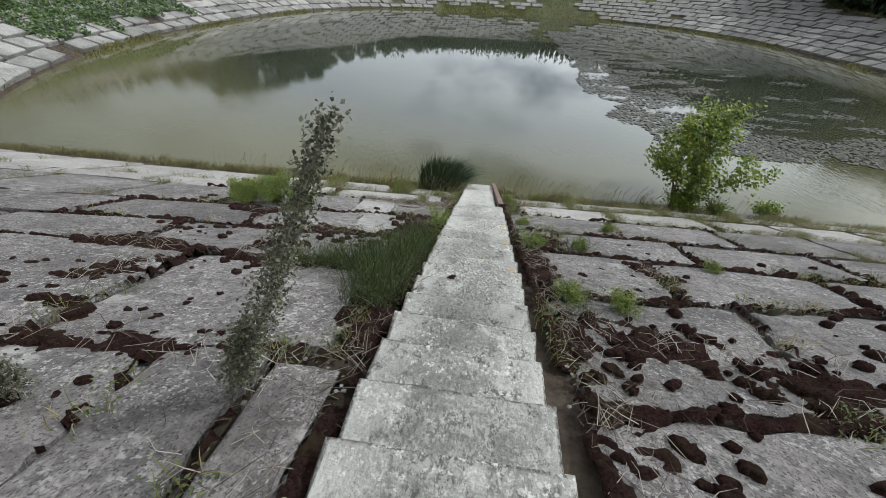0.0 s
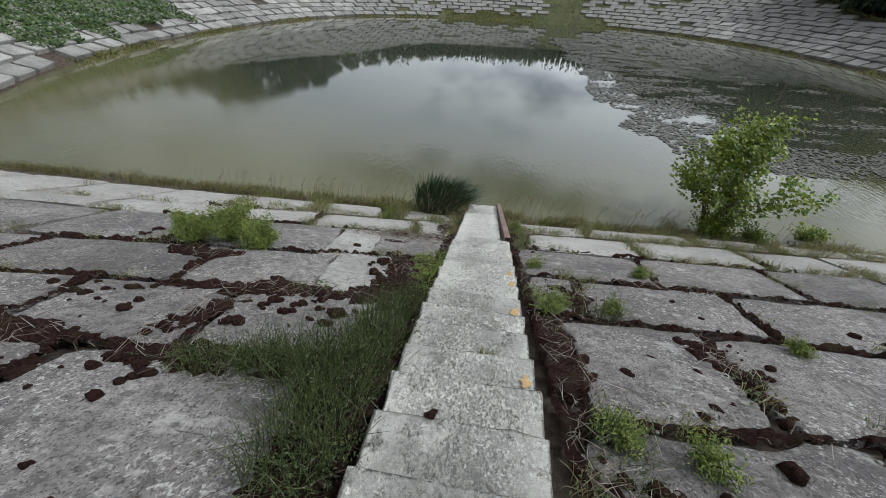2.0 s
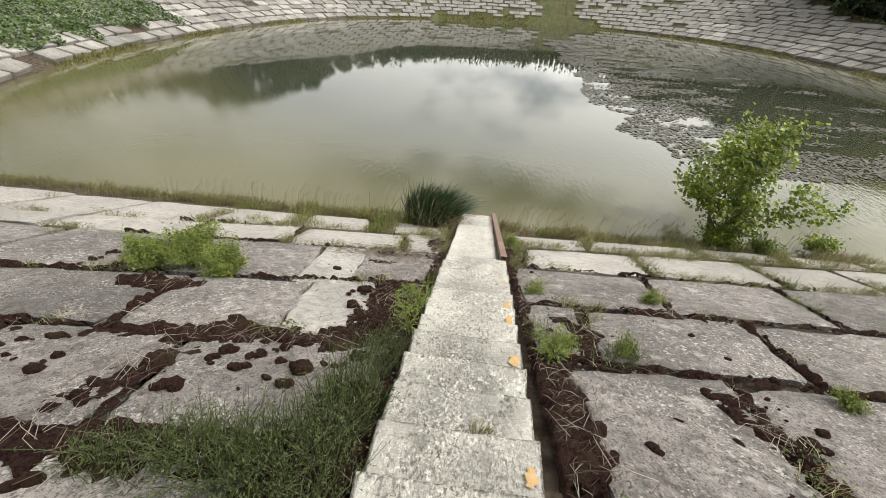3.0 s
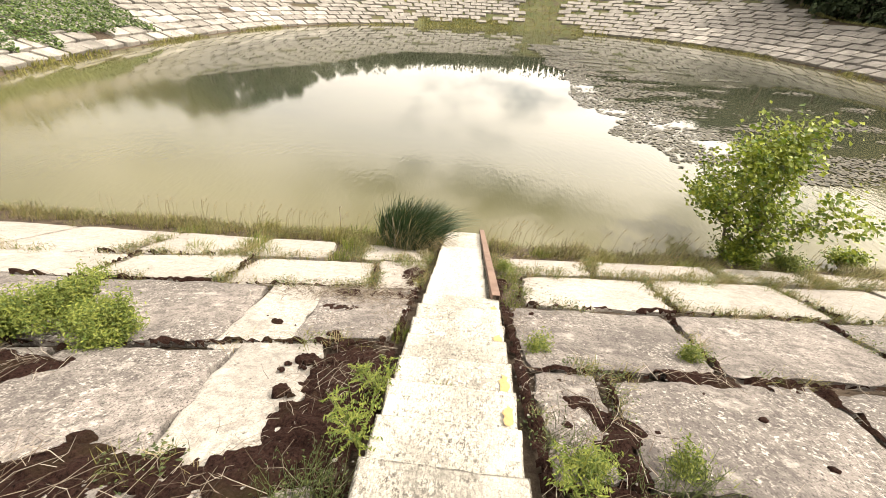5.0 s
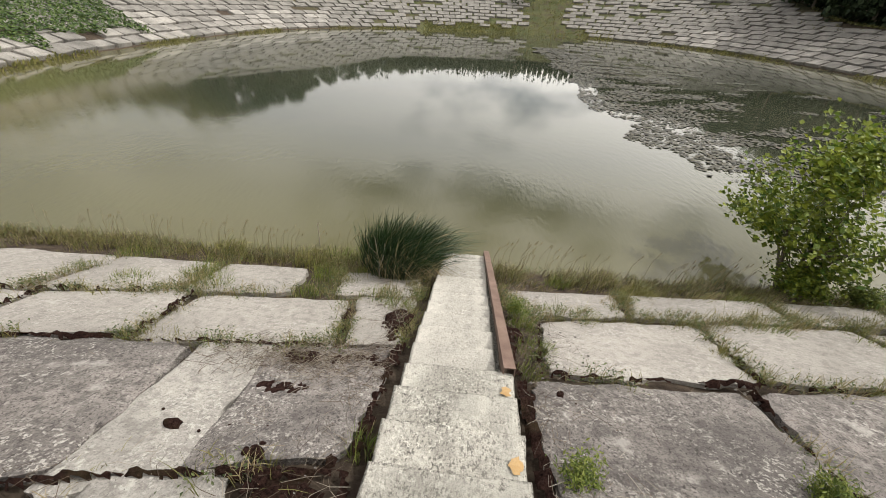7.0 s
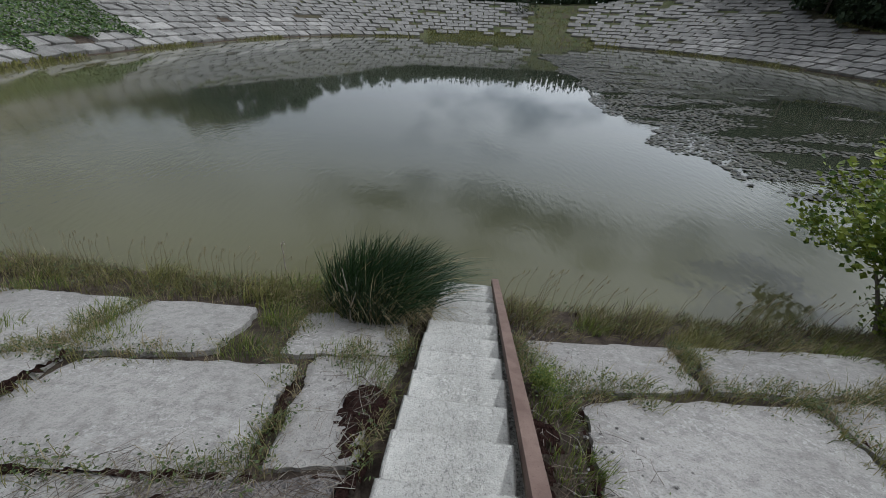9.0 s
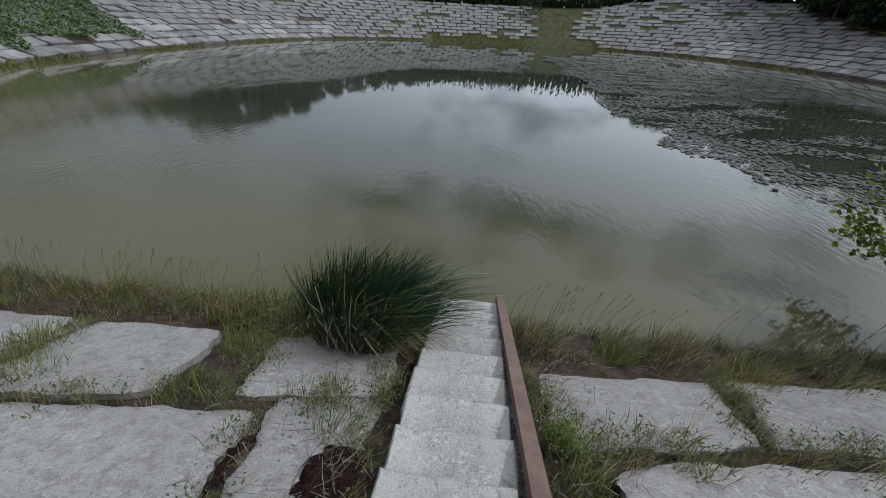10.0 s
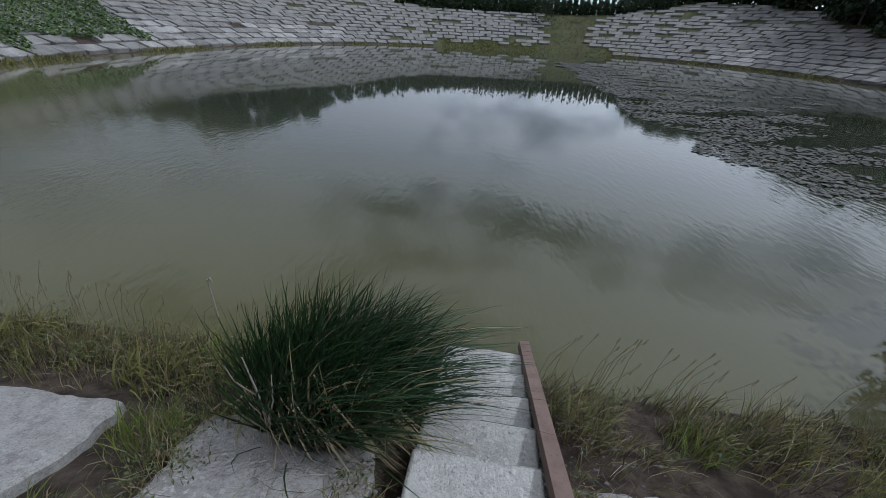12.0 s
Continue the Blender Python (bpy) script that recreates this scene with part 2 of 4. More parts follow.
class Soup:
    """Vertices and faces that gather into one mesh."""

    def __init__(self):
        self.v, self.f = [], []

    def put(self, verts, faces):
        n = len(self.v)
        self.v.extend(verts)
        self.f.extend([tuple(i + n for i in f) for f in faces])

    def blade(self, base, height, width, lean, turn, droop=0.35):
        """A tapering leaf of three segments that bends over."""
        bx, by, bz = base
        cx, cy = math.cos(turn) * width / 2, math.sin(turn) * width / 2
        rows = []
        for s, w in ((0.0, 0.8), (0.4, 1.0), (0.75, 0.7), (1.0, 0.06)):
            px, py, pz = bx + lean[0] * s * s * height, by + lean[1] * s * s * height, bz + height * (s - droop * s ** 3 * (abs(lean[0]) + abs(lean[1])))
            rows += [(px - cx * w, py - cy * w, pz), (px + cx * w, py + cy * w, pz)]
        self.put(rows, [(0, 1, 3, 2), (2, 3, 5, 4), (4, 5, 7, 6)])

    def leaf(self, centre, size, normal, turn, slim=0.6):
        """A folded leaf, pointed at both ends."""
        nrm = Vector(normal).normalized()
        side = nrm.orthogonal().normalized()
        side.rotate(Matrix.Rotation(turn, 3, nrm))
        up = nrm.cross(side)
        c = Vector(centre)
        pts = [c - side * size * 0.5, c - up * size * slim * 0.5 + nrm * size * 0.12, c + side * size * 0.5, c + up * size * slim * 0.5 + nrm * size * 0.12]
        self.put([tuple(p) for p in pts], [(0, 1, 2), (0, 2, 3)])

    def tube(self, points, radii, sides=6):
        rings = []
        for i, (p, r) in enumerate(zip(points, radii)):
            a = Vector(points[min(i + 1, len(points) - 1)]) - Vector(points[max(i - 1, 0)])
            q = a.to_track_quat("Z", "Y")
            rings += [tuple(Vector(p) + q @ Vector((r * math.cos(t), r * math.sin(t), 0))) for t in np.linspace(0, 2 * math.pi, sides, endpoint=False)]
        faces = []
        for i in range(len(points) - 1):
            for j in range(sides):
                k2 = (j + 1) % sides
                faces.append((i * sides + j, i * sides + k2, (i + 1) * sides + k2, (i + 1) * sides + j))
        faces.append(tuple(range((len(points) - 1) * sides, len(points) * sides)))
        self.put(rings, faces)

    def cushion(self, centre, radius, height, seed):
        """A low, lobed and uneven mound."""
        pts, seg = [(centre[0], centre[1], centre[2] + height * 0.9)], 11
        long = 1.1 + 0.6 * noise.noise((seed, 1, 1))
        spin = seed * 5.0
        for r, h in ((0.45, 1.0), (0.82, 0.75), (1.0, -0.3)):
            for j in range(seg):
                a = 2 * math.pi * j / seg
                wob = 1 + 0.42 * noise.noise((seed * 3.1 + 1.7 * math.cos(a), seed * 1.7 + 1.7 * math.sin(a), 0.3 * r)) + 0.25 * noise.noise((seed + 4 * math.cos(a), 4 * math.sin(a), 2))
                u, v = radius * r * wob * math.cos(a) * long, radius * r * wob * math.sin(a) * 0.8
                x, y = centre[0] + u * math.cos(spin) - v * math.sin(spin), centre[1] + u * math.sin(spin) + v * math.cos(spin)
                pts.append((x, y, centre[2] + height * h * (0.6 + 0.7 * abs(noise.noise((x * 40, y * 40, seed)) + 0.5)) - K * (y - centre[1])))
        faces = [(0, 1 + j, 1 + (j + 1) % seg) for j in range(seg)]
        for i in range(2):
            for j in range(seg):
                a, b = 1 + i * seg + j, 1 + i * seg + (j + 1) % seg
                faces.append((a, a + seg, b + seg, b))
        self.put(pts, faces)

    def made(self, name, mat, parent=None, label="", smooth=False):
        return part(name, self.v, self.f, mat, parent, label, smooth)


# ---- the basin ----
def shore(angle):
    """The waterline of the basin: a rounded oblong with one straight side, at y = 0."""
    c, s = math.cos(angle), math.sin(angle)
    x = 3.0 + 30.0 * math.copysign(abs(c) ** 0.8, c)
    y = 33.3 + (39.0 if s < 0 else 34.0) * math.copysign(abs(s) ** 0.8, s)
    return Vector((x, 0.5 * (y + math.sqrt(y * y + 0.2)) if y < 6 else y + 0.05 / y, 0))


RING = 288
SHORE = [shore(2 * math.pi * i / RING + 1e-4) for i in range(RING)]
lengths = [0.0]
for i in range(RING):
    lengths.append(lengths[-1] + (SHORE[(i + 1) % RING] - SHORE[i]).length)
ROUND = lengths[-1]


def along(s):
    """The point of the waterline s metres round it, and the way out from the water there."""
    s %= ROUND
    i = int(np.searchsorted(lengths, s, side="right")) - 1
    f = (s - lengths[i]) / (lengths[i + 1] - lengths[i])
    p = SHORE[i].lerp(SHORE[(i + 1) % RING], f)
    a, b = SHORE[(i - 3) % RING], SHORE[(i + 4) % RING]
    t = (b - a).normalized()
    return p, Vector((t.y, -t.x, 0))


def crest(s):
    """How far up the bank reaches: lower in the gap at the far end and on the side of the stairs."""
    p, _ = along(s)
    gap = math.exp(-((p.x - 2) / 17.0) ** 8) if p.y > 40 else 0
    near = 1 / (1 + math.exp((p.y - 6) / 2.0))
    east = (1 / (1 + math.exp((p.y - 54) / 3.3))) if p.x > 18 else 0
    return 24.0 - 8.5 * gap - 10.0 * near - 15.0 * east * (1 - near)


def bank(s, d):
    p, n = along(s)
    q = p + n * d
    top = crest(s)
    z = K * min(d, top)
    if d > top:
        z += 0.02 * min(d - top, 30)
    return Vector((q.x, q.y, z))


S_RING = np.linspace(0, ROUND, 240, endpoint=False)
OUT = [-6.0, -2.5, -0.6, 0.0, 0.8, 2, 4, 7, 10, 12, 14, 16, 19, 22, 25, 28, 33, 42, 60, 100, 240, 800, 3000]
verts, faces = [], []
for d in OUT:
    for s in S_RING:
        v = bank(s, d)
        drop = 0.09 if d < 40 and v.y < 4 else (0.08 if d < 40 else 0.0)
        bump = 0.03 * noise.noise(v * 0.9) if -1 < d < 30 else 0
        level = min(v.z, -K * v.y) if v.y < -0.2 and 0 <= d <= 14 else v.z
        verts.append((v.x, v.y, level - drop + bump))
m = len(S_RING)
for i in range(len(OUT) - 1):
    for j in range(m):
        faces.append((i * m + j, i * m + (j + 1) % m, (i + 1) * m + (j + 1) % m, (i + 1) * m + j))
verts.append((3, 33, -2.4))
faces += [(len(verts) - 1, (j + 1) % m, j) for j in range(m)]
ground = tagged(part("ground", verts, faces, SOIL, smooth=True), "dark soil and rough turf of a reservoir basin", "ground", kind="structure")

wv = [tuple(along(s)[0] + along(s)[1] * 0.9) for s in S_RING]
pond = tagged(part("water", [(x, y, 0.02) for x, y, _ in wv], [tuple(range(m))], WATER), "still greenish pond water reflecting clouds and trees", "water", kind="structure")

# ---- the stairs ----
TREAD, STEPS = 0.3418, 36
stairs = empty("stairs", pose(0.06, 0, 0), "narrow weathered concrete stairs running down the bank to the water", "stairs", kind="structure")


def rough_box(x0, x1, y0, y1, z0, z1, seed, worn=0.012, nx=10, ny=4):
    """A block with worn, uneven upper edges."""
    s = Soup()
    top = []
    for j in range(ny + 1):
        for i in range(nx + 1):
            u, v = i / nx, j / ny
            u = 0.018 if i == 1 else (0.982 if i == nx - 1 else u)
            v = (0.045 if j == 1 else (0.955 if j == ny - 1 else v)) if ny > 3 else v
            x, y = x0 + (x1 - x0) * u, y0 + (y1 - y0) * v
            edge = i in (0, nx) or j in (0, ny)
            w = noise.noise((x * 5 + seed, y * 5, seed * 1.3))
            w2 = noise.noise((x * 13 + seed, y * 13, seed * 2.3))
            if i in (0, nx):
                x += worn * w * 1.6
            if j in (0, ny):
                y += worn * (w + w2) * 0.9
            z = z1 + 0.004 * w2 - (worn * (0.55 + 0.6 * abs(w2)) if edge else 0)
            top.append((x, y, z))
    s.put(top, [(j * (nx + 1) + i, j * (nx + 1) + i + 1, (j + 1) * (nx + 1) + i + 1, (j + 1) * (nx + 1) + i) for j in range(ny) for i in range(nx)])
    rim = [i for i in range(nx + 1)] + [j * (nx + 1) + nx for j in range(1, ny + 1)] + [ny * (nx + 1) + i for i in range(nx - 1, -1, -1)] + [j * (nx + 1) for j in range(ny - 1, 0, -1)]
    wide, low = [], []
    for i in rim:
        x, y, z = top[i]
        ox = 0.008 if x > (x0 + x1) / 2 else -0.008
        wide.append((x + (ox if i % (nx + 1) in (0, nx) else 0), y + (0.008 if i >= ny * (nx + 1) else (-0.008 if i <= nx else 0)), z - 0.016))
        low.append((wide[-1][0], wide[-1][1], z0))
    n = len(rim)
    s.put([top[i] for i in rim] + wide + low, [(j, (j + 1) % n, n + (j + 1) % n, n + j) for j in range(n)] + [(n + j, n + (j + 1) % n, 2 * n + (j + 1) % n, 2 * n + j) for j in range(n)])
    return s


step_meshes, clean_meshes, dirty_meshes = [], [], []
for i in range(6):
    s = rough_box(-0.44, 0.44, -0.05, TREAD + 0.02, -0.26, 0, i * 7.7)
    step_meshes.append(mesh_of("step", s.v, s.f, STEP))
    dirty_meshes.append(mesh_of("step", s.v, s.f, STEP_DARK))
    s = rough_box(-0.42, 0.31, -0.05, TREAD + 0.02, -0.26, 0, i * 5.3 + 2)
    clean_meshes.append(mesh_of("step", s.v, s.f, STEP_CLEAN))
for i in range(STEPS):
    y = -0.11 - TREAD * i
    jitter = rng.normal(0, 1, 4)
    low = i < 11
    ob = piece("step", (clean_meshes if low else (step_meshes if i < 18 else dirty_meshes))[i % 6], stairs)
    ob.matrix_basis = pose(0.018 * (y + 3) + 0.008 * jitter[0], y - TREAD + 0.0, 0.155 - K * y + 0.006 * jitter[1], 0.5 * jitter[2] - 0.6, 0.8 * jitter[3], -0.9 + 0.5 * jitter[0])
stringer = Soup()
for x in (-0.30, 0.30):
    y0, y1 = 0.25, -TREAD * STEPS
    pts = [(x - 0.08 + 0.018 * (y0 + 3), y0, -K * y0 - 0.4), (x + 0.08 + 0.018 * (y0 + 3), y0, -K * y0 - 0.4), (x + 0.08 + 0.018 * (y0 + 3), y0, -K * y0 - 0.02), (x - 0.08 + 0.018 * (y0 + 3), y0, -K * y0 - 0.02)]
    far = [(a + 0.018 * (y1 - y0), y1, c - K * (y1 - y0)) for a, _, c in pts]
    stringer.put(pts + far, [(0, 1, 2, 3), (7, 6, 5, 4), (0, 4, 5, 1), (1, 5, 6, 2), (2, 6, 7, 3), (3, 7, 4, 0)])
stringer.made("stringer", STEP, stairs)
# ochre lichen on the ends of some steps
for i in (11, 12, 13, 15, 16, 18, 21):
    s = Soup()
    y = -0.11 - TREAD * (i + 0.55)
    z = 0.155 - K * (-0.11 - TREAD * i) + 0.012
    n = 14
    cx, rx, ry = 0.385 + 0.018 * (y + 3), 0.018 + 0.022 * rng.random(), 0.04 + 0.05 * rng.random()
    pts = [(cx + rx * (1 + 0.5 * noise.noise((i, j * 1.3, 2))) * math.cos(2 * math.pi * j / n) + 0.012 * math.sin(j * 2.4 + i), y + ry * (1 + 0.6 * noise.noise((i, j * 1.1, 5))) * math.sin(2 * math.pi * j / n), z) for j in range(n)]
    s.put(pts + [(cx, y, z + 0.004)], [(j, (j + 1) % n, n) for j in range(n)])
    s.made("lichen_patch", OCHRE, stairs, "ochre lichen")

# ---- the steel channel lying on the steps ----
channel = empty("steel_channel", pose(0, 0, 0), "rusty steel channel lying along the edge of the steps", "steel beam")


def bar(x0, x1, y0, y1, z0, z1):
    """A straight bar that follows the slope of the stairs."""
    s = Soup()
    pts = [(x, y, z - K * y) for y in (y0, y1) for x, z in ((x0, z0), (x1, z0), (x1, z1), (x0, z1))]
    s.put(pts, [(0, 1, 2, 3), (7, 6, 5, 4), (0, 4, 5, 1), (1, 5, 6, 2), (2, 6, 7, 3), (3, 7, 4, 0)])
    return s


bar(0.41, 0.505, 0.10, -3.88, 0.208, 0.218).made("web", RUST, channel)
bar(0.41, 0.418, 0.10, -3.88, 0.12, 0.2075).made("flange", RUST, channel)
bar(0.497, 0.505, 0.10, -3.88, 0.02, 0.2075).made("flange", RUST, channel)

# ---- paving of the near bank ----
paving = empty("paving", pose(0, 0, 0), "cracked concrete slabs paving the bank, joints full of moss", "paving", kind="structure")
# each line between two courses: its y at the stairs and how it climbs with x, on either side
LINES = {1: [(-1.4, 0.09), (-2.45, 0.12), (-3.73, 0.085), (-5.08, 0.05), (-6.2, 0.0), (-7.75, 0.12), (-9.25, 0.1), (-10.7, 0.05), (-12.0, 0.0)],
         -1: [(-1.15, 0.04), (-1.95, 0.185), (-3.38, 0.11), (-4.75, 0.17), (-6.15, 0.13), (-7.38, 0.07), (-8.87, 0.16), (-10.4, 0.1), (-12.0, 0.0)]}
RIGHT = [(0.66, 2.3, 4.65), (0.9, 2.95, 5.1), (0.62, 2.5, 4.5), (0.6, 1.2, 3.05, 5.2), (0.76, 2.05, 4.1), (0.6, 2.3, 4.4), (0.56, 2.0, 4.0), (0.8, 2.6, 4.7)]
LEFT = [(-0.5, -1.72, -2.2, -3.55, -5.2), (-0.5, -1.22, -3.1, -4.75), (-0.54, -1.62, -2.12, -4.2), (-1.1, -1.7, -3.1, -5.2),
        (-0.62, -2.15, -3.55, -5.4), (-0.72, -2.6, -4.6), (-0.6, -0.98, -1.55, -3.3), (-0.7, -2.2, -4.2)]
BANDS = {(-1, 2, 1), (-1, 3, 0)}           # strips of pale mortar between slabs
GAPS = {(-1, 0, 1)}                         # a place where grass has taken over
JOINTS = []


def slab_mesh(corners, seed, gap, thick=0.14, mat=SLAB, fine=True):
    """A worn slab between four corners (near left, near right, far right, far left), its edge broken and rounded."""
    (ax, ay), (bx, by), (cx, cy), (dx, dy) = corners
    nx, ny = (34, 22) if fine else (12, 8)
    top, s = [], Soup()
    wide, deep = max(abs(bx - ax), 0.1), max(abs(dy - ay), 0.1)
    for j in range(ny + 1):
        for i in range(nx + 1):
            u, v = i / nx, j / ny
            e1, e2 = gap * 0.5 / wide, gap * 0.5 / deep
            u2, v2 = e1 + u * (1 - 2 * e1), e2 + v * (1 - 2 * e2)
            cu, cv = 2 * u - 1, 2 * v - 1
            pull = 1 - (0.015 + 0.10 * abs(noise.noise((seed + (cu > 0) * 3.1, (cv > 0) * 5.7, 1.5)))) * (abs(cu) ** 6) * (abs(cv) ** 6)
            u2, v2 = 0.5 + (u2 - 0.5) * pull, 0.5 + (v2 - 0.5) * pull
            x = (ax * (1 - u2) + bx * u2) * (1 - v2) + (dx * (1 - u2) + cx * u2) * v2
            y = (ay * (1 - u2) + by * u2) * (1 - v2) + (dy * (1 - u2) + cy * u2) * v2
            rim = i in (0, nx) or j in (0, ny)
            w = noise.noise((x * 2.0 + seed, y * 2.0, seed)) + 0.6 * noise.noise((x * 6 + seed, y * 6, seed)) + 0.35 * noise.noise((x * 17, y * 17, seed))
            if rim:
                x += 0.085 * w * (1 if i in (0, nx) else 0.2)
                y += 0.05 * noise.noise((x * 3.1, y * 3.1 + seed, seed + 4)) + (0.05 * w if j in (0, ny) else 0)
            edge = max(abs(cu), abs(cv))
            z = -K * y + 0.012 * noise.noise((x * 1.1, y * 1.1, seed)) + 0.005 * noise.noise((x * 6, y * 6, seed)) - (0.022 if rim else 0.004 * (edge > 0.85))
            top.append((x, y, z))
    q = nx + 1
    s.put(top, [(j * q + i, j * q + i + 1, (j + 1) * q + i + 1, (j + 1) * q + i) for j in range(ny) for i in range(nx)])
    rimmed = list(range(q)) + [j * q + nx for j in range(1, ny + 1)] + [ny * q + i for i in range(nx - 1, -1, -1)] + [j * q for j in range(ny - 1, 0, -1)]
    n = len(rimmed)
    s.put([top[i] for i in rimmed] + [(top[i][0], top[i][1], top[i][2] - thick) for i in rimmed], [(j, (j + 1) % n, n + (j + 1) % n, n + j) for j in range(n)])
    return mesh_of("slab", s.v, s.f, mat, True)


def line(side, r, x):
    """The y of the joint above course r at x."""
    y, climb = LINES[side][r]
    return y + climb * max(-9.0, min(9.0, x)) + 0.05 * noise.noise((x * 0.9, r * 3.3, side))


def paved(side, joints):
    for r, given in enumerate(joints):
        xs = list(given)
        while abs(xs[-1]) < 15.5 - 0.3 * r:
            xs.append(xs[-1] + side * rng.uniform(1.75, 2.2))
        for i in range(len(xs) - 1):
            a, b = sorted((xs[i], xs[i + 1]))
            tilt = rng.normal(0, 0.04, 4)
            lean = 0.11 * side
            inner = 0.06 if min(abs(a), abs(b)) < 0.8 else 1.0          # next to the stairs the edge runs along them
            la, lb = (lean * inner, lean) if side > 0 else (lean, lean * inner)
            corners = ((a - la, line(side, r + 1, a) + tilt[1]), (b - lb, line(side, r + 1, b) + tilt[2]),
                       (b + lb, line(side, r, b) + tilt[2]), (a + la, line(side, r, a) + tilt[1]))
            band = (side, r, i) in BANDS
            lift = 0.010 * rng.normal() - (0.015 if band else 0)
            mat = MORTAR if band else (PALE if r < 2 else SLAB)
            if (side, r, i) in GAPS:
                continue
            piece("slab", slab_mesh(corners, r * 11.3 + i * 3.7 + side, -0.14 if band else (0.09 if r < 2 else (0.11 if r < 6 else 0.05)), mat=mat, fine=abs(a + b) < 14), paving, "light mortar band" if band else "").location.z = lift
            for e, le in (((b, lb), (a, la)) if i == 0 else ((b, lb),) if side > 0 else ((a, la),)):
                if not {(side, r, i), (side, r, i + 1)} & BANDS:
                    JOINTS.append(((e - le, line(side, r + 1, e)), (e + le, line(side, r, e))))
            JOINTS.append(((a, line(side, r + 1, a)), (b, line(side, r + 1, b))))


paved(1, RIGHT)
paved(-1, LEFT)

# ---- slabs of the far banks: courses round the basin ----
far_paving = empty("bank_paving", pose(0, 33, 0), "courses of pale concrete slabs lining the far banks", "paving", kind="structure")
COURSE, WIDE = 1.3, 1.85


def tile_mesh(w, h, seed):
    s = Soup()
    ring = []
    for x, y in ((-1, -1), (-0.93, -1), (0.93, -1), (1, -1), (1, -0.85), (1, 0.85), (1, 1), (0.93, 1), (-0.93, 1), (-1, 1), (-1, 0.85), (-1, -0.85)):
        if abs(x) == 1 and abs(y) == 1:
            continue
        k2 = 0.07 * noise.noise((x * 3 + seed, y * 3, seed))
        ring.append((x * w / 2 + k2, y * h / 2 + k2))
    m2 = len(ring)
    s.put([(x * 0.98, y * 0.97, 0.17) for x, y in ring] + [(x, y, 0.13) for x, y in ring] + [(x, y, -0.15) for x, y in ring],
          [tuple(range(m2))] + [(j, m2 + j, m2 + (j + 1) % m2, (j + 1) % m2) for j in range(m2)] + [(m2 + j, 2 * m2 + j, 2 * m2 + (j + 1) % m2, m2 + (j + 1) % m2) for j in range(m2)])
    return s


tile_soups = [tile_mesh(WIDE - 0.2, COURSE - 0.26, k2 * 5.1) for k2 in range(5)]
tile_meshes = [mesh_of("slab", s.v, s.f, FAR_SLAB) for s in tile_soups]
rest = Soup()
placed = 0
for row in range(19):
    d = 0.3 + (row + 0.5) * COURSE * 0.936
    count = int(ROUND / WIDE)
    for i in range(count):
        s = (i + 0.5 * (row % 2) + 0.02 * rng.normal()) * ROUND / count
        p, n = along(s)
        grassy = p.y > 50 and -13 + 4 * rng.random() < p.x < 20 - 4 * rng.random()
        if (p.y < 3 and abs(p.x) < 14.3) or d > crest(s) - 1.0 or (grassy and (row < 1.2 * rng.random() + 0.4 or abs(p.x - 10.5) < 2.2 + 2 * rng.random() + 2 * noise.noise((row, 2, 1)))):
            continue
        if rng.random() < 0.025 + 0.035 * max(0, row - 5) * (noise.noise((p.x * 0.08, p.y * 0.08, row * 0.15)) > 0.0) + 0.03 * grassy:
            continue
        q = bank(s, d)
        up = Vector((-n.x * K, -n.y * K, 1)).normalized()
        side = Vector((-n.y, n.x, 0))
        basis = Matrix((side, up.cross(side), up)).transposed().to_4x4()
        stretch_x = (bank(s + WIDE / 2, d) - bank(s - WIDE / 2, d)).length / WIDE
        tilt = rng.normal(0, 2.0, 3)
        mat4 = Matrix.Translation(q + up * (0.02 * rng.normal())) @ basis @ pose(0, 0, 0, tilt[0], tilt[1], 0.7 * tilt[2]) @ Matrix.Diagonal((stretch_x, 1, 1, 1))
        k2 = int(rng.integers(5))
        if placed < 290 and row < 6 and p.y < 58:
            ob = piece("slab", tile_meshes[k2], far_paving)
            ob.matrix_parent_inverse = Matrix.Identity(4)
            ob.matrix_basis = Matrix.Translation((0, -33, 0)) @ mat4
            placed += 1
        else:
            rest.put([tuple(mat4 @ Vector(v) - Vector((0, 33, 0))) for v in tile_soups[k2].v], tile_soups[k2].f)
tagged(rest.made("slab_courses", FAR_SLAB, far_paving), kind="stuff")

# ---- moss, twigs and grass in the joints ----
def slope(x, y, lift=0.0):
    return (x, y, -K * y + lift)


def off_stairs(x):
    return not -0.46 < x < 0.53


moss_soup, rubble, litter = Soup(), Soup(), Soup()
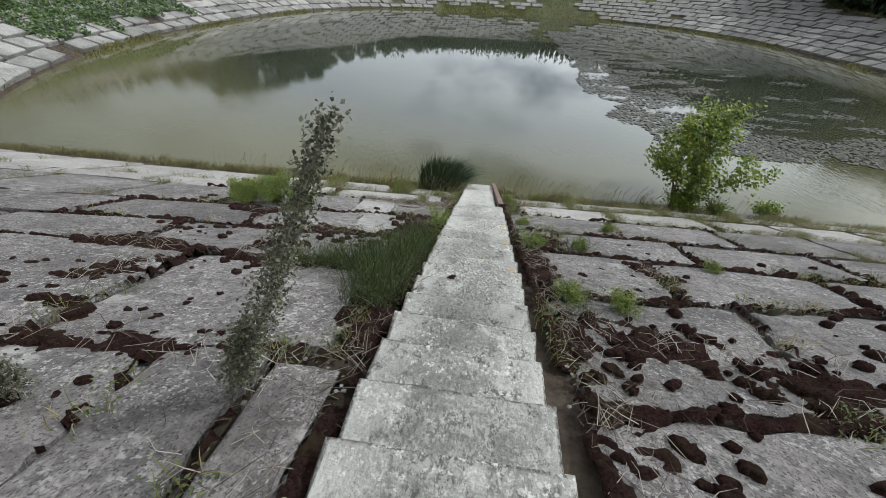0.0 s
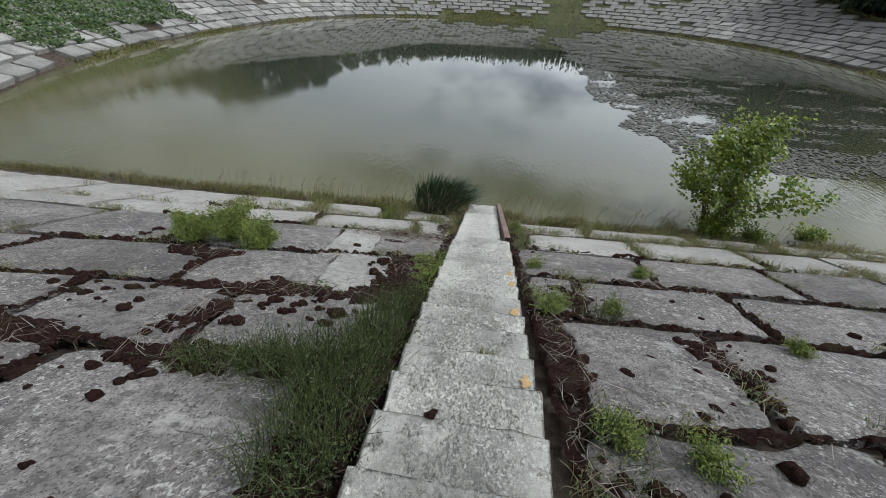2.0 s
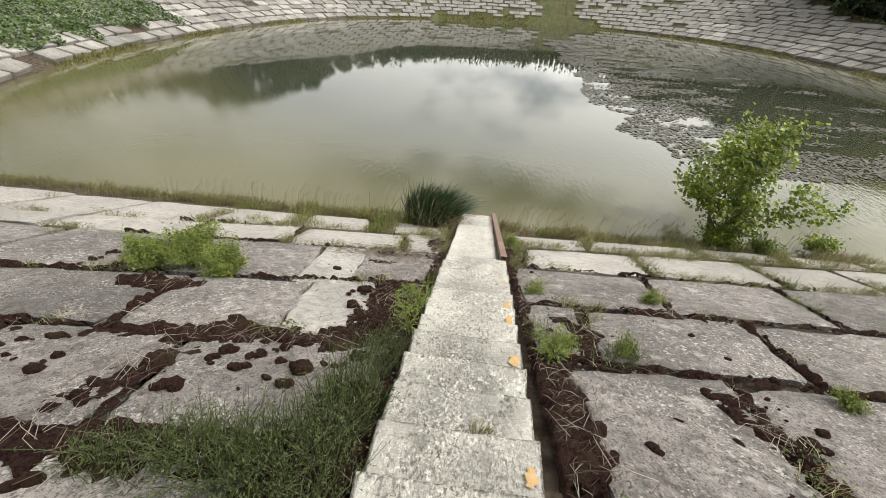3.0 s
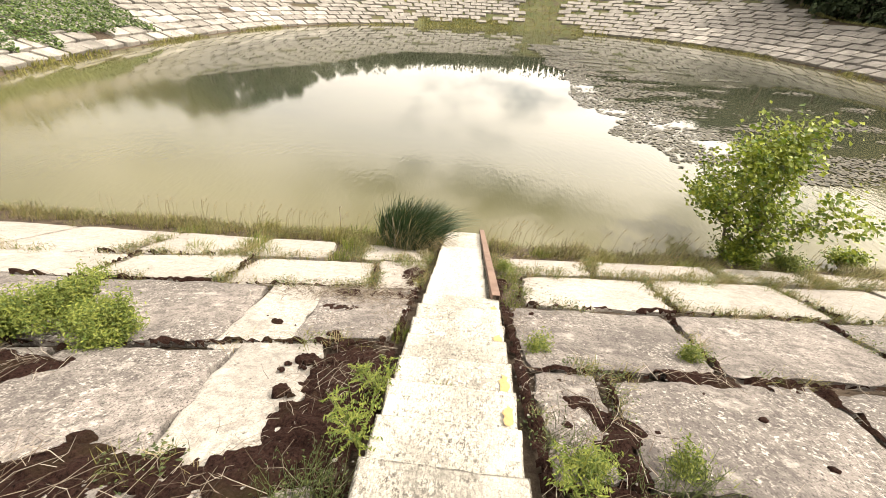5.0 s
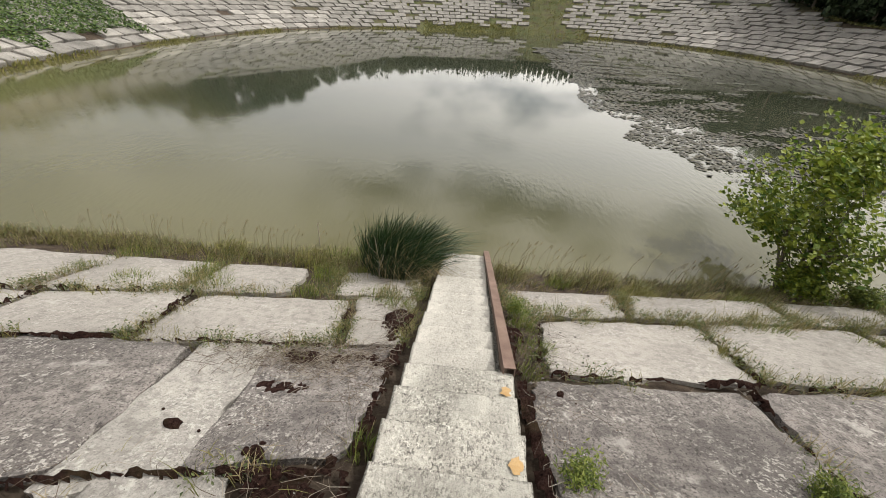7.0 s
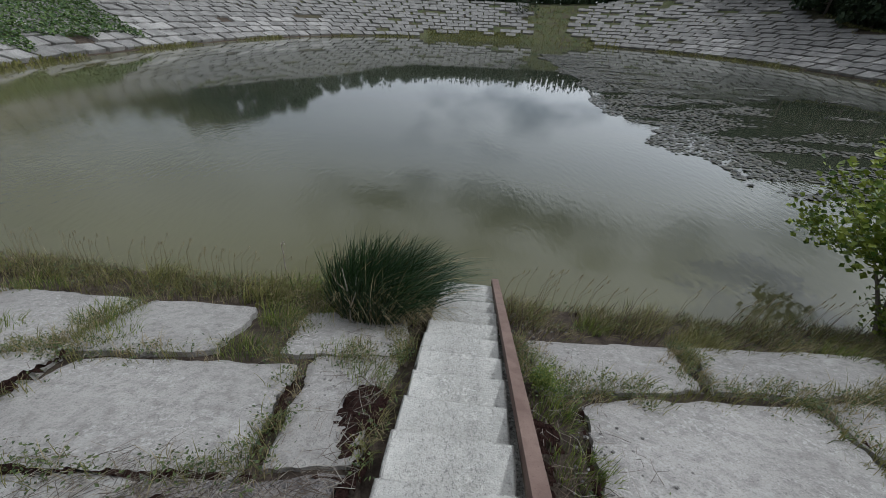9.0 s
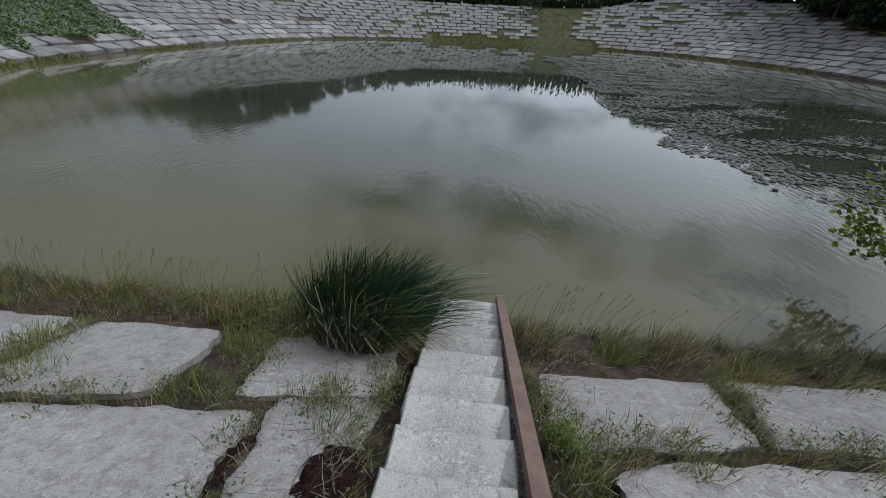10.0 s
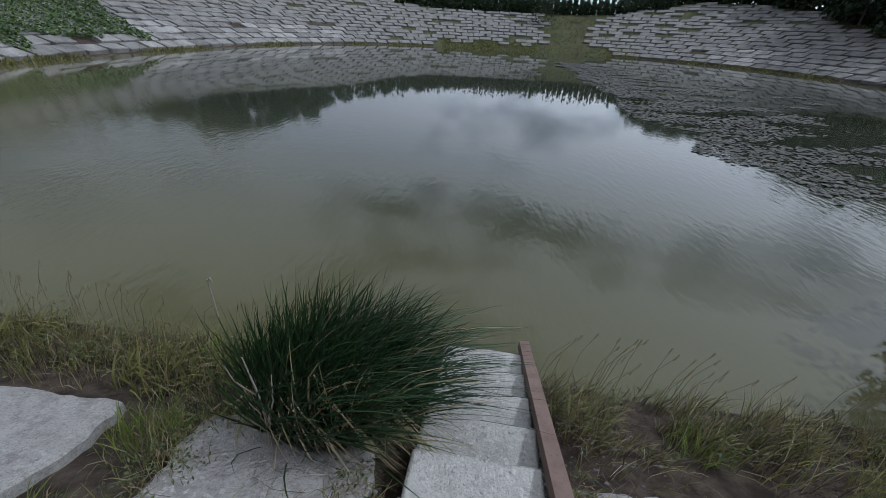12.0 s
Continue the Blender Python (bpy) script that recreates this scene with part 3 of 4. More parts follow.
# beds: centre, half lengths, turn, strength; they lie where joints are wide or slabs have sunk
BEDS = [(-0.8, -5.6, 0.34, 0.75, 0, 1.3), (-1.8, -6.42, 1.5, 0.2, 8, 1.0), (-2.2, -6.95, 0.2, 0.5, -20, 0.8), (-1.5, -7.55, 1.1, 0.2, 4, 0.8), (-0.75, -7.7, 0.3, 1.0, 0, 0.9),
        (-1.55, -9.1, 1.1, 0.15, 8, 0.8), (-0.62, -8.9, 0.14, 0.45, 0, 0.6), (1.5, -8.45, 1.1, 0.26, -22, 0.34), (0.72, -8.1, 0.2, 0.6, 0, 0.42), (2.0, -6.85, 0.16, 0.65, 14, 1.0),
        (1.05, -5.75, 0.28, 0.5, 0, 0.6), (0.72, -6.9, 0.22, 0.7, 0, 0.8), (-3.3, -5.65, 0.55, 0.2, 8, 1.2), (-1.0, -3.75, 0.6, 0.16, 6, 0.7), (-0.62, -2.75, 0.16, 0.7, 0, 0.7),
        (2.6, -8.95, 0.9, 0.22, -8, 0.36), (0.7, -9.2, 0.18, 0.3, 0, 0.4), (-3.4, -7.6, 0.8, 0.2, 5, 0.9), (2.2, -5.0, 0.9, 0.1, 0, 0.35), (-2.9, -8.2, 0.3, 0.5, 0, 0.6)]


def moss_beds():
    """One lumpy sheet of moss over the joints and beds, which dips under the slabs where it ends."""
    cell = 0.022
    gx, gy = np.arange(-5.4, 5.4, cell), np.arange(-10.4, -2.6, cell)
    X, Y = np.meshgrid(gx, gy)
    field = np.full(X.shape, -1.0)
    for (x0, y0), (x1, y1) in JOINTS:
        if min(abs(x0), abs(x1)) > 5.6:
            continue
        dx, dy = x1 - x0, y1 - y0
        t = np.clip(((X - x0) * dx + (Y - y0) * dy) / (dx * dx + dy * dy + 1e-9), 0, 1)
        wide = (0.03 if y0 < -9 and abs(dx) < abs(dy) else 0.08) if y0 < -5.5 else (0.055 if y0 < -3.0 else 0.03)
        field = np.maximum(field, 0.55 - np.hypot(X - x0 - t * dx, Y - y0 - t * dy) / wide)
    for cx, cy, rx, ry, turn, much in BEDS:
        c, sn = math.cos(radians(turn)), math.sin(radians(turn))
        u, v = ((X - cx) * c + (Y - cy) * sn) / rx, ((Y - cy) * c - (X - cx) * sn) / ry
        field = np.maximum(field, much * (0.75 - 0.8 * (u * u + v * v)))
    side = np.minimum(np.abs(X + 0.55), np.abs(X - 0.58))
    field = np.maximum(field, (0.40 - side / 0.12) * np.clip((-2.2 - Y) / 2.0, 0, 1) * np.where(Y < -7.6, 0.85, 1.0))
    verts, index, faces = [], {}, []
    high = np.zeros(X.shape)
    near = np.argwhere(field > -0.4)
    for j, i in near:
        x, y = X[j, i], Y[j, i]
        f = field[j, i] - 0.18 + 0.6 * noise.noise((x * 1.6, y * 1.6, 3)) + 0.55 * noise.noise((x * 5, y * 5, 7)) + 0.45 * noise.noise((x * 13, y * 13, 2))
        d = noise.voronoi((x * 8 + 0.5 * noise.noise((x * 9, y * 9, 1)), y * 11, 5))[0]
        lump = max(0.0, 1 - 1.5 * d[0] * d[0])
        field[j, i] = f
        high[j, i] = min(1.0, max(-1.0, f * 3.0)) * (0.006 + 0.072 * lump) + 0.010 * noise.noise((x * 60, y * 60, 2)) - 0.012
    field[field <= -0.4] = -2
    keep = field > -0.22
    keep[:, (gx > -0.47) & (gx < 0.53)] = False
    for j, i in np.argwhere(keep[:-1, :-1] & keep[1:, :-1] & keep[:-1, 1:] & keep[1:, 1:]):
        quad = []
        for q in ((j, i), (j, i + 1), (j + 1, i + 1), (j + 1, i)):
            if q not in index:
                index[q] = len(verts)
                verts.append((X[q], Y[q], -K * Y[q] + high[q]))
            quad.append(index[q])
        faces.append(tuple(quad))
    moss_soup.put(verts, faces)


moss_beds()
for _ in range(1300):   # cushions scattered over the slabs, in drifts
    x, y = rng.uniform(-4.8, 4.8), rng.uniform(-10.4, -3.6)
    drift = noise.noise((x * 0.75, y * 0.75, 21)) + 0.35 * noise.noise((x * 3, y * 3, 4))
    if off_stairs(x - 0.06) and off_stairs(x + 0.06) and drift > (0.16 if y < -6.5 else 0.3):
        r = 0.012 + 0.055 * rng.random() ** 2.2
        moss_soup.cushion(slope(x, y, -0.004), r, r * 0.7, rng.random() * 90)
for cx, cy, sx, sy, many in ((1.3, -8.3, 0.5, 0.22, 26), (2.0, -8.7, 0.5, 0.2, 24), (0.95, -8.8, 0.25, 0.3, 14), (1.6, -9.3, 0.6, 0.3, 10), (-1.3, -6.75, 0.4, 0.2, 24), (-0.9, -5.3, 0.25, 0.3, 20), (-3.0, -8.6, 0.7, 0.3, 30)):   # thick round cushions
    for _ in range(many):
        x, y, r = cx + rng.normal(0, sx), cy + rng.normal(0, sy), 0.022 + 0.05 * rng.random() ** 1.6
        if off_stairs(x - r) and off_stairs(x + r):
            for _ in range(3):
                moss_soup.cushion(slope(x + rng.normal(0, 0.4 * r), y + rng.normal(0, 0.3 * r), 0.0), r * rng.uniform(0.6, 1.0), r * 0.75, rng.random() * 90)
for _ in range(26):    # the moss-filled hole in a slab
    moss_soup.cushion(slope(-1.25 + rng.normal(0, 0.09), -4.18 + rng.normal(0, 0.035), 0.0), 0.035, 0.012, rng.random() * 90)
tagged(moss_soup.made("moss", MOSS, smooth=True), "dark red-brown moss cushions in the slab joints", "moss", kind="stuff")


def stone(soup, x, y, r, lift):
    a = rng.uniform(0, 6.28)
    pts = []
    for h, q in ((-0.4, 0.9), (0.3, 1.0), (0.65, 0.55)):
        for k2 in range(5):
            w = r * q * rng.uniform(0.75, 1.15)
            pts.append((x + w * math.cos(a + k2 * 1.257), y + 0.8 * w * math.sin(a + k2 * 1.257), -K * y + lift + r * h * 0.7))
    soup.put(pts, [(k2 + o, (k2 + 1) % 5 + o, (k2 + 1) % 5 + o + 5, k2 + o + 5) for o in (0, 5) for k2 in range(5)] + [(10, 11, 12, 13, 14)])


for _ in range(1500):
    side = rng.choice((-1, 1))
    x, y = side * (0.5 + abs(rng.normal(0, 0.4))) + (0.05 if side > 0 else 0), rng.uniform(-11, -0.9)
    if noise.noise((x * 1.3, y, 30)) > 0.0:
        stone(rubble, x, y, rng.uniform(0.004, 0.018), -0.015)
for (x0, y0), (x1, y1) in JOINTS:
    for _ in range(int(5 * math.hypot(x1 - x0, y1 - y0))):
        f = rng.random()
        x, y = x0 + (x1 - x0) * f + rng.normal(0, 0.06), y0 + (y1 - y0) * f + rng.normal(0, 0.06)
        if off_stairs(x) and abs(x) < 7:
            stone(rubble, x, y, rng.uniform(0.006, 0.024), -0.03)
tagged(rubble.made("rubble", STONE), "small broken concrete crumbs in the joints", "rubble", kind="stuff")

twigs = Soup()
for cx, cy, rx, ry, turn, much in BEDS:      # stalks lying across the beds
    for _ in range(int(260 * rx * ry) + 14):
        x, y = cx + rng.normal(0, 0.5 * rx), cy + rng.normal(0, 0.5 * ry)
        a, ln = rng.uniform(0, math.pi), rng.uniform(0.06, 0.28)
        dx, dy = math.cos(a) * ln / 2, math.sin(a) * ln / 2
        if off_stairs(x - dx) and off_stairs(x + dx):
            (twigs if rng.random() < 0.55 else litter).tube([slope(x - dx, y - dy, 0.03), slope(x + rng.normal(0, 0.03), y + rng.normal(0, 0.03), 0.07), slope(x + dx, y + dy, 0.03 + 0.09 * rng.random())], [0.0022, 0.002, 0.001], 3)
for n2 in range(5000):
    if n2 % 2:
        j = JOINTS[int(rng.integers(len(JOINTS)))]
        f = rng.random()
        x, y = j[0][0] + (j[1][0] - j[0][0]) * f + rng.normal(0, 0.09), j[0][1] + (j[1][1] - j[0][1]) * f + rng.normal(0, 0.09)
    elif n2 % 6 == 0:
        x, y = -1.2 + rng.normal(0, 0.5), -3.75 + rng.normal(0, 0.16)
    else:
        side = rng.choice((-1, 1))
        x, y = side * (0.55 + abs(rng.normal(0, 0.3))), rng.uniform(-11, -0.8)
    if abs(x) > 7 or not off_stairs(x - 0.05) or not off_stairs(x + 0.05):
        continue
    a, ln = rng.uniform(0, math.pi), rng.uniform(0.04, 0.2) * (1 if rng.random() < 0.85 else 1.7)
    dx, dy = math.cos(a) * ln / 2, math.sin(a) * ln / 2
    if not off_stairs(x - dx) or not off_stairs(x + dx):
        continue
    k2 = rng.normal(0, 0.03)
    (twigs if rng.random() < 0.4 else litter).tube([slope(x - dx, y - dy, 0.01), slope(x + k2 - 0.25 * dy, y + k2 + 0.25 * dx, 0.035), slope(x + dx, y + dy, 0.015 + 0.06 * rng.random() ** 2)], [0.0018, 0.0016, 0.0008], 3)
tagged(twigs.made("dry_twigs", TWIG), "pale dry twigs and stalks lying in the moss", "twigs", kind="stuff")
tagged(litter.made("plant_litter", LITTER), "dark dead stalks lying in the joints", "litter", kind="stuff")

joint_grass, joint_dry, herb = Soup(), Soup(), Soup()
for (x0, y0), (x1, y1) in JOINTS:
    length = math.hypot(x1 - x0, y1 - y0)
    wet = max(0.0, min(1.0, (y0 + 4.2) / 2.2))
    for _ in range(int(length * (13 + 34 * wet) * (1 if max(abs(x0), abs(x1)) < 7 else 0.6))):
        f = rng.random()
        x, y = x0 + (x1 - x0) * f + rng.normal(0, 0.05 + 0.06 * wet), y0 + (y1 - y0) * f + rng.normal(0, 0.05 + 0.06 * wet)
        g = noise.noise((x * 1.2, y * 1.2, 40)) + 0.35 * wet
        if g < 0.1 - 0.3 * wet or not off_stairs(x):
            continue
        soup = joint_grass if rng.random() < 0.6 else joint_dry
        tall = rng.uniform(0.05, 0.2) * (1 + 0.4 * wet)
        for _ in range(int(7 + 12 * max(g, 0))):
            soup.blade(slope(x + rng.normal(0, 0.04), y + rng.normal(0, 0.04), -0.05), 0.04 + tall * rng.uniform(0.4, 1.1), 0.005, (rng.normal(0.2, 0.4), rng.normal(0.05, 0.35)), rng.uniform(0, 3.1))
        if rng.random() < 0.6:
            for _ in range(18):
                herb.leaf(slope(x + rng.normal(0, 0.06), y + rng.normal(0, 0.06), rng.uniform(0, 0.09)), rng.uniform(0.015, 0.035), (rng.normal(0, 0.5), rng.normal(0, 0.5), 1), rng.uniform(0, 6.3), 0.5)
tagged(joint_grass.made("joint_grass", GRASS), "short yellow-green grass growing in the joints", "grass", kind="stuff")
tagged(joint_dry.made("joint_straw", DRY), "dry straw-coloured grass in the joints", "grass", kind="stuff")
tagged(herb.made("joint_herbs", HERB), "small green herbs growing in the joints", "herbs", kind="stuff")

shore_soup, shore_dry, shore_dark, shore_herb = Soup(), Soup(), Soup(), Soup()
for _ in range(54000):
    x = rng.uniform(-16, 15)
    if abs(x) > 8 and rng.random() < 0.4:
        continue
    y = (-0.72 + 0.03 * min(x, 3) if x > 0 else -0.62 + 0.02 * max(-4, x)) + rng.normal(0, 0.25) * (1 + 0.6 * noise.noise((x * 0.8, 3, 1))) + 0.16 * noise.noise((x * 0.7, 1, 1))
    if -0.46 < x < 0.58 or y > 0.12 or y < -1.35:
        continue
    tall = (0.07 + 0.17 * rng.random()) * (1.0 + 1.1 * noise.noise((x * 1.1, 7, 2)) + 0.6 * noise.noise((x * 4.0, y * 3, 2))) * (0.45 if y > -0.25 else 1)
    if noise.noise((x * 1.7, y * 2.0, 12)) + 0.5 * noise.noise((x * 5, y * 5, 3)) < -0.12:
        continue
    (shore_soup if rng.random() < 0.52 else (shore_dry if rng.random() < 0.4 else shore_dark)).blade(slope(x, y, -0.14), tall + 0.12, 0.0065, (rng.normal(0.3, 0.35), rng.normal(0.05, 0.3)), rng.uniform(0, 3.1))
    if rng.random() < 0.04:
        for _ in range(5):
            shore_herb.leaf(slope(x + rng.normal(0, 0.05), y + rng.normal(0, 0.05), rng.uniform(0, 0.12)), rng.uniform(0.02, 0.045), (rng.normal(0, 0.5), rng.normal(0, 0.5), 1), rng.uniform(0, 6.3), 0.5)
for _ in range(170):   # thin stalks with seed heads
    x, y = rng.uniform(-8, 8), rng.uniform(-0.6, -0.1)
    if not off_stairs(x):
        continue
    h, lx = rng.uniform(0.3, 0.6), rng.uniform(0.05, 0.25)
    shore_dry.tube([slope(x, y, -0.05), slope(x + lx * 0.3, y, h * 0.6), (x + lx, y, -K * y + h)], [0.003, 0.002, 0.0015], 3)
    for q in range(5):
        shore_dry.leaf((x + lx - 0.004 * q, y, -K * y + h - 0.014 * q), 0.03, (0.3, 1, 0.2), 1.4 + 0.3 * rng.normal(), 0.35)
tagged(shore_soup.made("shore_grass", GRASS), "yellow-green grass fringing the waterline", "grass", kind="stuff")
tagged(shore_dry.made("shore_straw", DRY), "dry grass stalks fringing the waterline", "grass", kind="stuff")
tagged(shore_dark.made("dead_shore_grass", LITTER), "dark dead grass along the waterline", "grass", kind="stuff")
tagged(shore_herb.made("shore_herbs", HERB), "small green herbs among the shore grass", "herbs", kind="stuff")

# ---- plants of their own ----


def reed_clump(x, y, radius, tall, count, name="reed_clump", label="dense dark green clump of reeds bent by the wind", lean=(0.75, 0.12), lift=0.0):
    base = empty(name, pose(*slope(x, y, lift)), label, "reeds")
    s, dry = Soup(), Soup()
    for _ in range(count):
        a, r = rng.uniform(0, 2 * math.pi), radius * math.sqrt(rng.random())
        px, py = r * math.cos(a), r * math.sin(a) * 0.9
        h = tall * rng.uniform(0.55, 1.1) * (1 - 0.35 * (r / radius) ** 2)
        out_x, out_y = 0.25 * px / radius, 0.25 * py / radius
        (s if rng.random() < 0.91 else dry).blade((px, py, -K * py - 0.1), h, rng.uniform(0.006, 0.016) if tall > 0.4 else rng.uniform(0.003, 0.007), (lean[0] * rng.uniform(-0.1, 1.25) + out_x, lean[1] + out_y + rng.normal(0, 0.3)), rng.uniform(0, 3.1), 0.3 + 0.35 * rng.random())
    s.made("leaves", REED if tall > 0.7 else (WEED if count % 3 else GRASS), base)
    dry.made("dead_leaves", DRY, base, "dry bleached blades")
    return base


def reed_bed(x, y, rx, ry, tall):
    """Upright leaves whose tops the wind bends over, with dead ones hanging down the front."""
    base = empty("reed_clump", pose(*slope(x, y)), "dense dark green clump of reeds bent by the wind", "reeds")
    green, dead = Soup(), Soup()
    for n2 in range(3300):
        a, r = rng.uniform(0, 2 * math.pi), math.sqrt(rng.random())
        px, py = rx * r * math.cos(a), ry * r * math.sin(a)
        ln = tall * rng.uniform(0.6, 1.12) * (1 - 0.18 * r * r)
        wind = rng.uniform(0.05, 0.85) * (0.35 + 0.38 * (px / rx + 1))
        ox, oy = 0.14 * px / rx + rng.normal(0, 0.12), 0.14 * py / ry + rng.normal(0, 0.13)
        turn, wide, bend = rng.uniform(0, 3.14), rng.uniform(0.005, 0.013), rng.uniform(1.5, 4.5)
        kinked = n2 % 17 == 0
        if kinked:
            py, oy = -0.9 * abs(py) - 0.05, rng.normal(-0.05, 0.08)
        rows = []
        for f, w in ((0, 0.8), (0.3, 1), (0.55, 1), (0.75, 0.8), (0.9, 0.5), (1, 0.06)):
            sway = ln * wind * f ** bend
            rise = ln * (f - 0.32 * wind * f ** 4)
            if kinked and f > 0.6:
                rise -= ln * 1.5 * (f - 0.6)
                sway += ln * 0.5 * (f - 0.6) * math.cos(turn * 2)
            qx, qy, qz = px + ox * f + sway, py + oy * f - (0.35 * ln * max(0, f - 0.4) if kinked else 0), -K * py - 0.1 + rise
            cx, cy = math.cos(turn) * wide * w / 2, math.sin(turn) * wide * w / 2
            rows += [(qx - cx, qy - cy, qz), (qx + cx, qy + cy, qz)]
        (dead if kinked or rng.random() < 0.05 else green).put(rows, [(2 * q, 2 * q + 1, 2 * q + 3, 2 * q + 2) for q in range(5)])
    green.made("leaves", REED, base)
    dead.made("dead_leaves", DRY, base, "dry bleached blades")


reed_bed(-0.98, -0.98, 0.50, 0.50, 1.10)
reed_clump(-1.55, -0.55, 0.26, 0.6, 130, "grass_tuft", "tall thin green grass tuft at the waterline")
reed_clump(-2.1, -0.65, 0.3, 0.5, 130, "grass_tuft", "tall thin green grass tuft at the waterline")
reed_clump(-2.5, -0.95, 0.3, 0.5, 150, "grass_tuft", "tall thin green grass tuft at the waterline")
reed_clump(-1.95, -1.55, 0.25, 0.38, 260, "grass_tuft", "tuft of thin grass growing between two slabs", (0.3, 0.1))
reed_clump(-3.6, -1.9, 0.3, 0.4, 260, "grass_tuft", "tuft of thin grass growing between two slabs", (0.3, 0.1))
reed_clump(-4.1, -0.8, 0.3, 0.55, 120, "grass_tuft", "tall thin green grass tuft at the waterline")


for tx, ty, tr, th, tc in ((-2.0, -2.2, 0.22, 0.3, 200), (-3.2, -2.25, 0.25, 0.3, 220), (-1.05, -2.15, 0.3, 0.26, 260), (-0.72, -2.45, 0.2, 0.3, 200), (2.72, -1.15, 0.28, 0.38, 360), (3.95, -2.2, 0.2, 0.3, 160),
                           (-2.9, -3.62, 0.25, 0.22, 180), (-4.3, -2.3, 0.25, 0.3, 200), (1.2, -2.2, 0.3, 0.2, 200), (0.78, -1.95, 0.18, 0.24, 200), (0.76, -2.65, 0.2, 0.26, 220), (0.82, -3.15, 0.2, 0.24, 220),
                           (0.7, -3.6, 0.15, 0.2, 140), (2.1, -2.25, 0.25, 0.2, 180), (-1.5, -1.25, 0.25, 0.32, 220), (-0.5, -4.65, 0.12, 0.28, 110), (1.5, -6.05, 0.2, 0.2, 130), (-1.9, -5.0, 0.2, 0.16, 90),
                           (3.1, -4.8, 0.2, 0.2, 120), (-1.35, -3.7, 0.3, 0.24, 240), (5.0, -2.3, 0.25, 0.25, 160), (-5.2, -1.3, 0.3, 0.35, 200), (1.6, -0.9, 0.2, 0.3, 160), (4.3, -1.1, 0.25, 0.3, 200)):
    reed_clump(tx, ty, tr, th, tc, "grass_tuft", "tuft of thin green grass growing in a slab joint", (0.35, 0.05))


for tx, ty, th, tc in ((0.12, -7.22, 0.12, 60), (-0.05, -5.52, 0.10, 50), (0.0, -8.05, 0.07, 40)):
    reed_clump(tx, ty, 0.07, th, tc, "grass_tuft", "small tuft of grass sprouting between two steps", (0.3, 0.1), 0.15)


def bare_twig(x, y):
    base = empty("bare_sapling", pose(*slope(x, y)), "bare pale forked dead sapling beside the reeds", "sapling")
    s = Soup()
    s.tube([(0, 0, -0.05), (0.02, 0, 0.25), (0.0, 0.02, 0.45), (-0.03, 0.02, 0.72)], [0.012, 0.009, 0.007, 0.003], 6)
    s.tube([(0.02, 0, 0.22), (0.09, 0, 0.42), (0.11, 0.02, 0.62)], [0.007, 0.005, 0.002], 5)
    s.tube([(0.0, 0.02, 0.42), (-0.1, 0.0, 0.55), (-0.13, 0.0, 0.66)], [0.005, 0.004, 0.002], 5)
    s.tube([(0.0, 0.0, 0.3), (-0.07, 0.0, 0.4)], [0.004, 0.002], 5)
    s.made("stem", TWIG, base)


bare_twig(-1.2, -1.5)


def branching(trunk, start, way, length, radius, depth, tips, spread, r2):
    """Limbs that fork and taper; the ends gather in tips."""
    pts, rad = [Vector(start)], [radius]
    d = Vector(way).normalized()
    for i in range(3):
        d = (d + Vector((r2.normal(0, 0.12), r2.normal(0, 0.12), r2.normal(0.03, 0.08)))).normalized()
        pts.append(pts[-1] + d * length / 3)
        rad.append(radius * (1 - 0.22 * (i + 1)))
        if depth <= 2:
            tips.append((pts[-1].copy(), d.copy()))
    trunk.tube([tuple(p) for p in pts], rad, 6 if depth > 1 else 4)
    if depth == 0:
        return
    for _ in range(3):
        k2 = int(r2.integers(1, 4))
        side = Vector((r2.normal(), r2.normal(), r2.normal(0.25, 0.5))).normalized()
        branching(trunk, pts[k2], (d + side * spread), length * r2.uniform(0.55, 0.78), rad[k2] * 0.6, depth - 1, tips, spread, r2)


def sapling(name, x, y, tall, lean, leaf, leaf_size, per_tip, seed, label, category, mat, depth=3, stems=3):
    r2 = np.random.default_rng(seed)
    base = empty(name, pose(*slope(x, y)), label, category)
    trunk, crown, tips = Soup(), Soup(), []
    for i in range(stems):
        way = Vector((lean[0] + r2.normal(0, 0.3), lean[1] + r2.normal(0, 0.25), 1))
        branching(trunk, (r2.normal(0, 0.004), r2.normal(0, 0.004), -0.08), way, tall * 0.55 * r2.uniform(0.8, 1.05), 0.016 * tall, depth, tips, 0.9, r2)
    for p, d in tips:
        for _ in range(per_tip):
            c = p + Vector(r2.normal(0, leaf_size * 1.1, 3))
            if c.z < 0.02:
                continue
            crown.leaf(c, leaf_size * r2.uniform(0.6, 1.15), (r2.normal(0.3, 0.6), r2.normal(-0.2, 0.6), 0.8), r2.uniform(0, 6.3), leaf)
    trunk.made("trunk", BARK, base)
    crown.made("crown", mat, base)
    return base


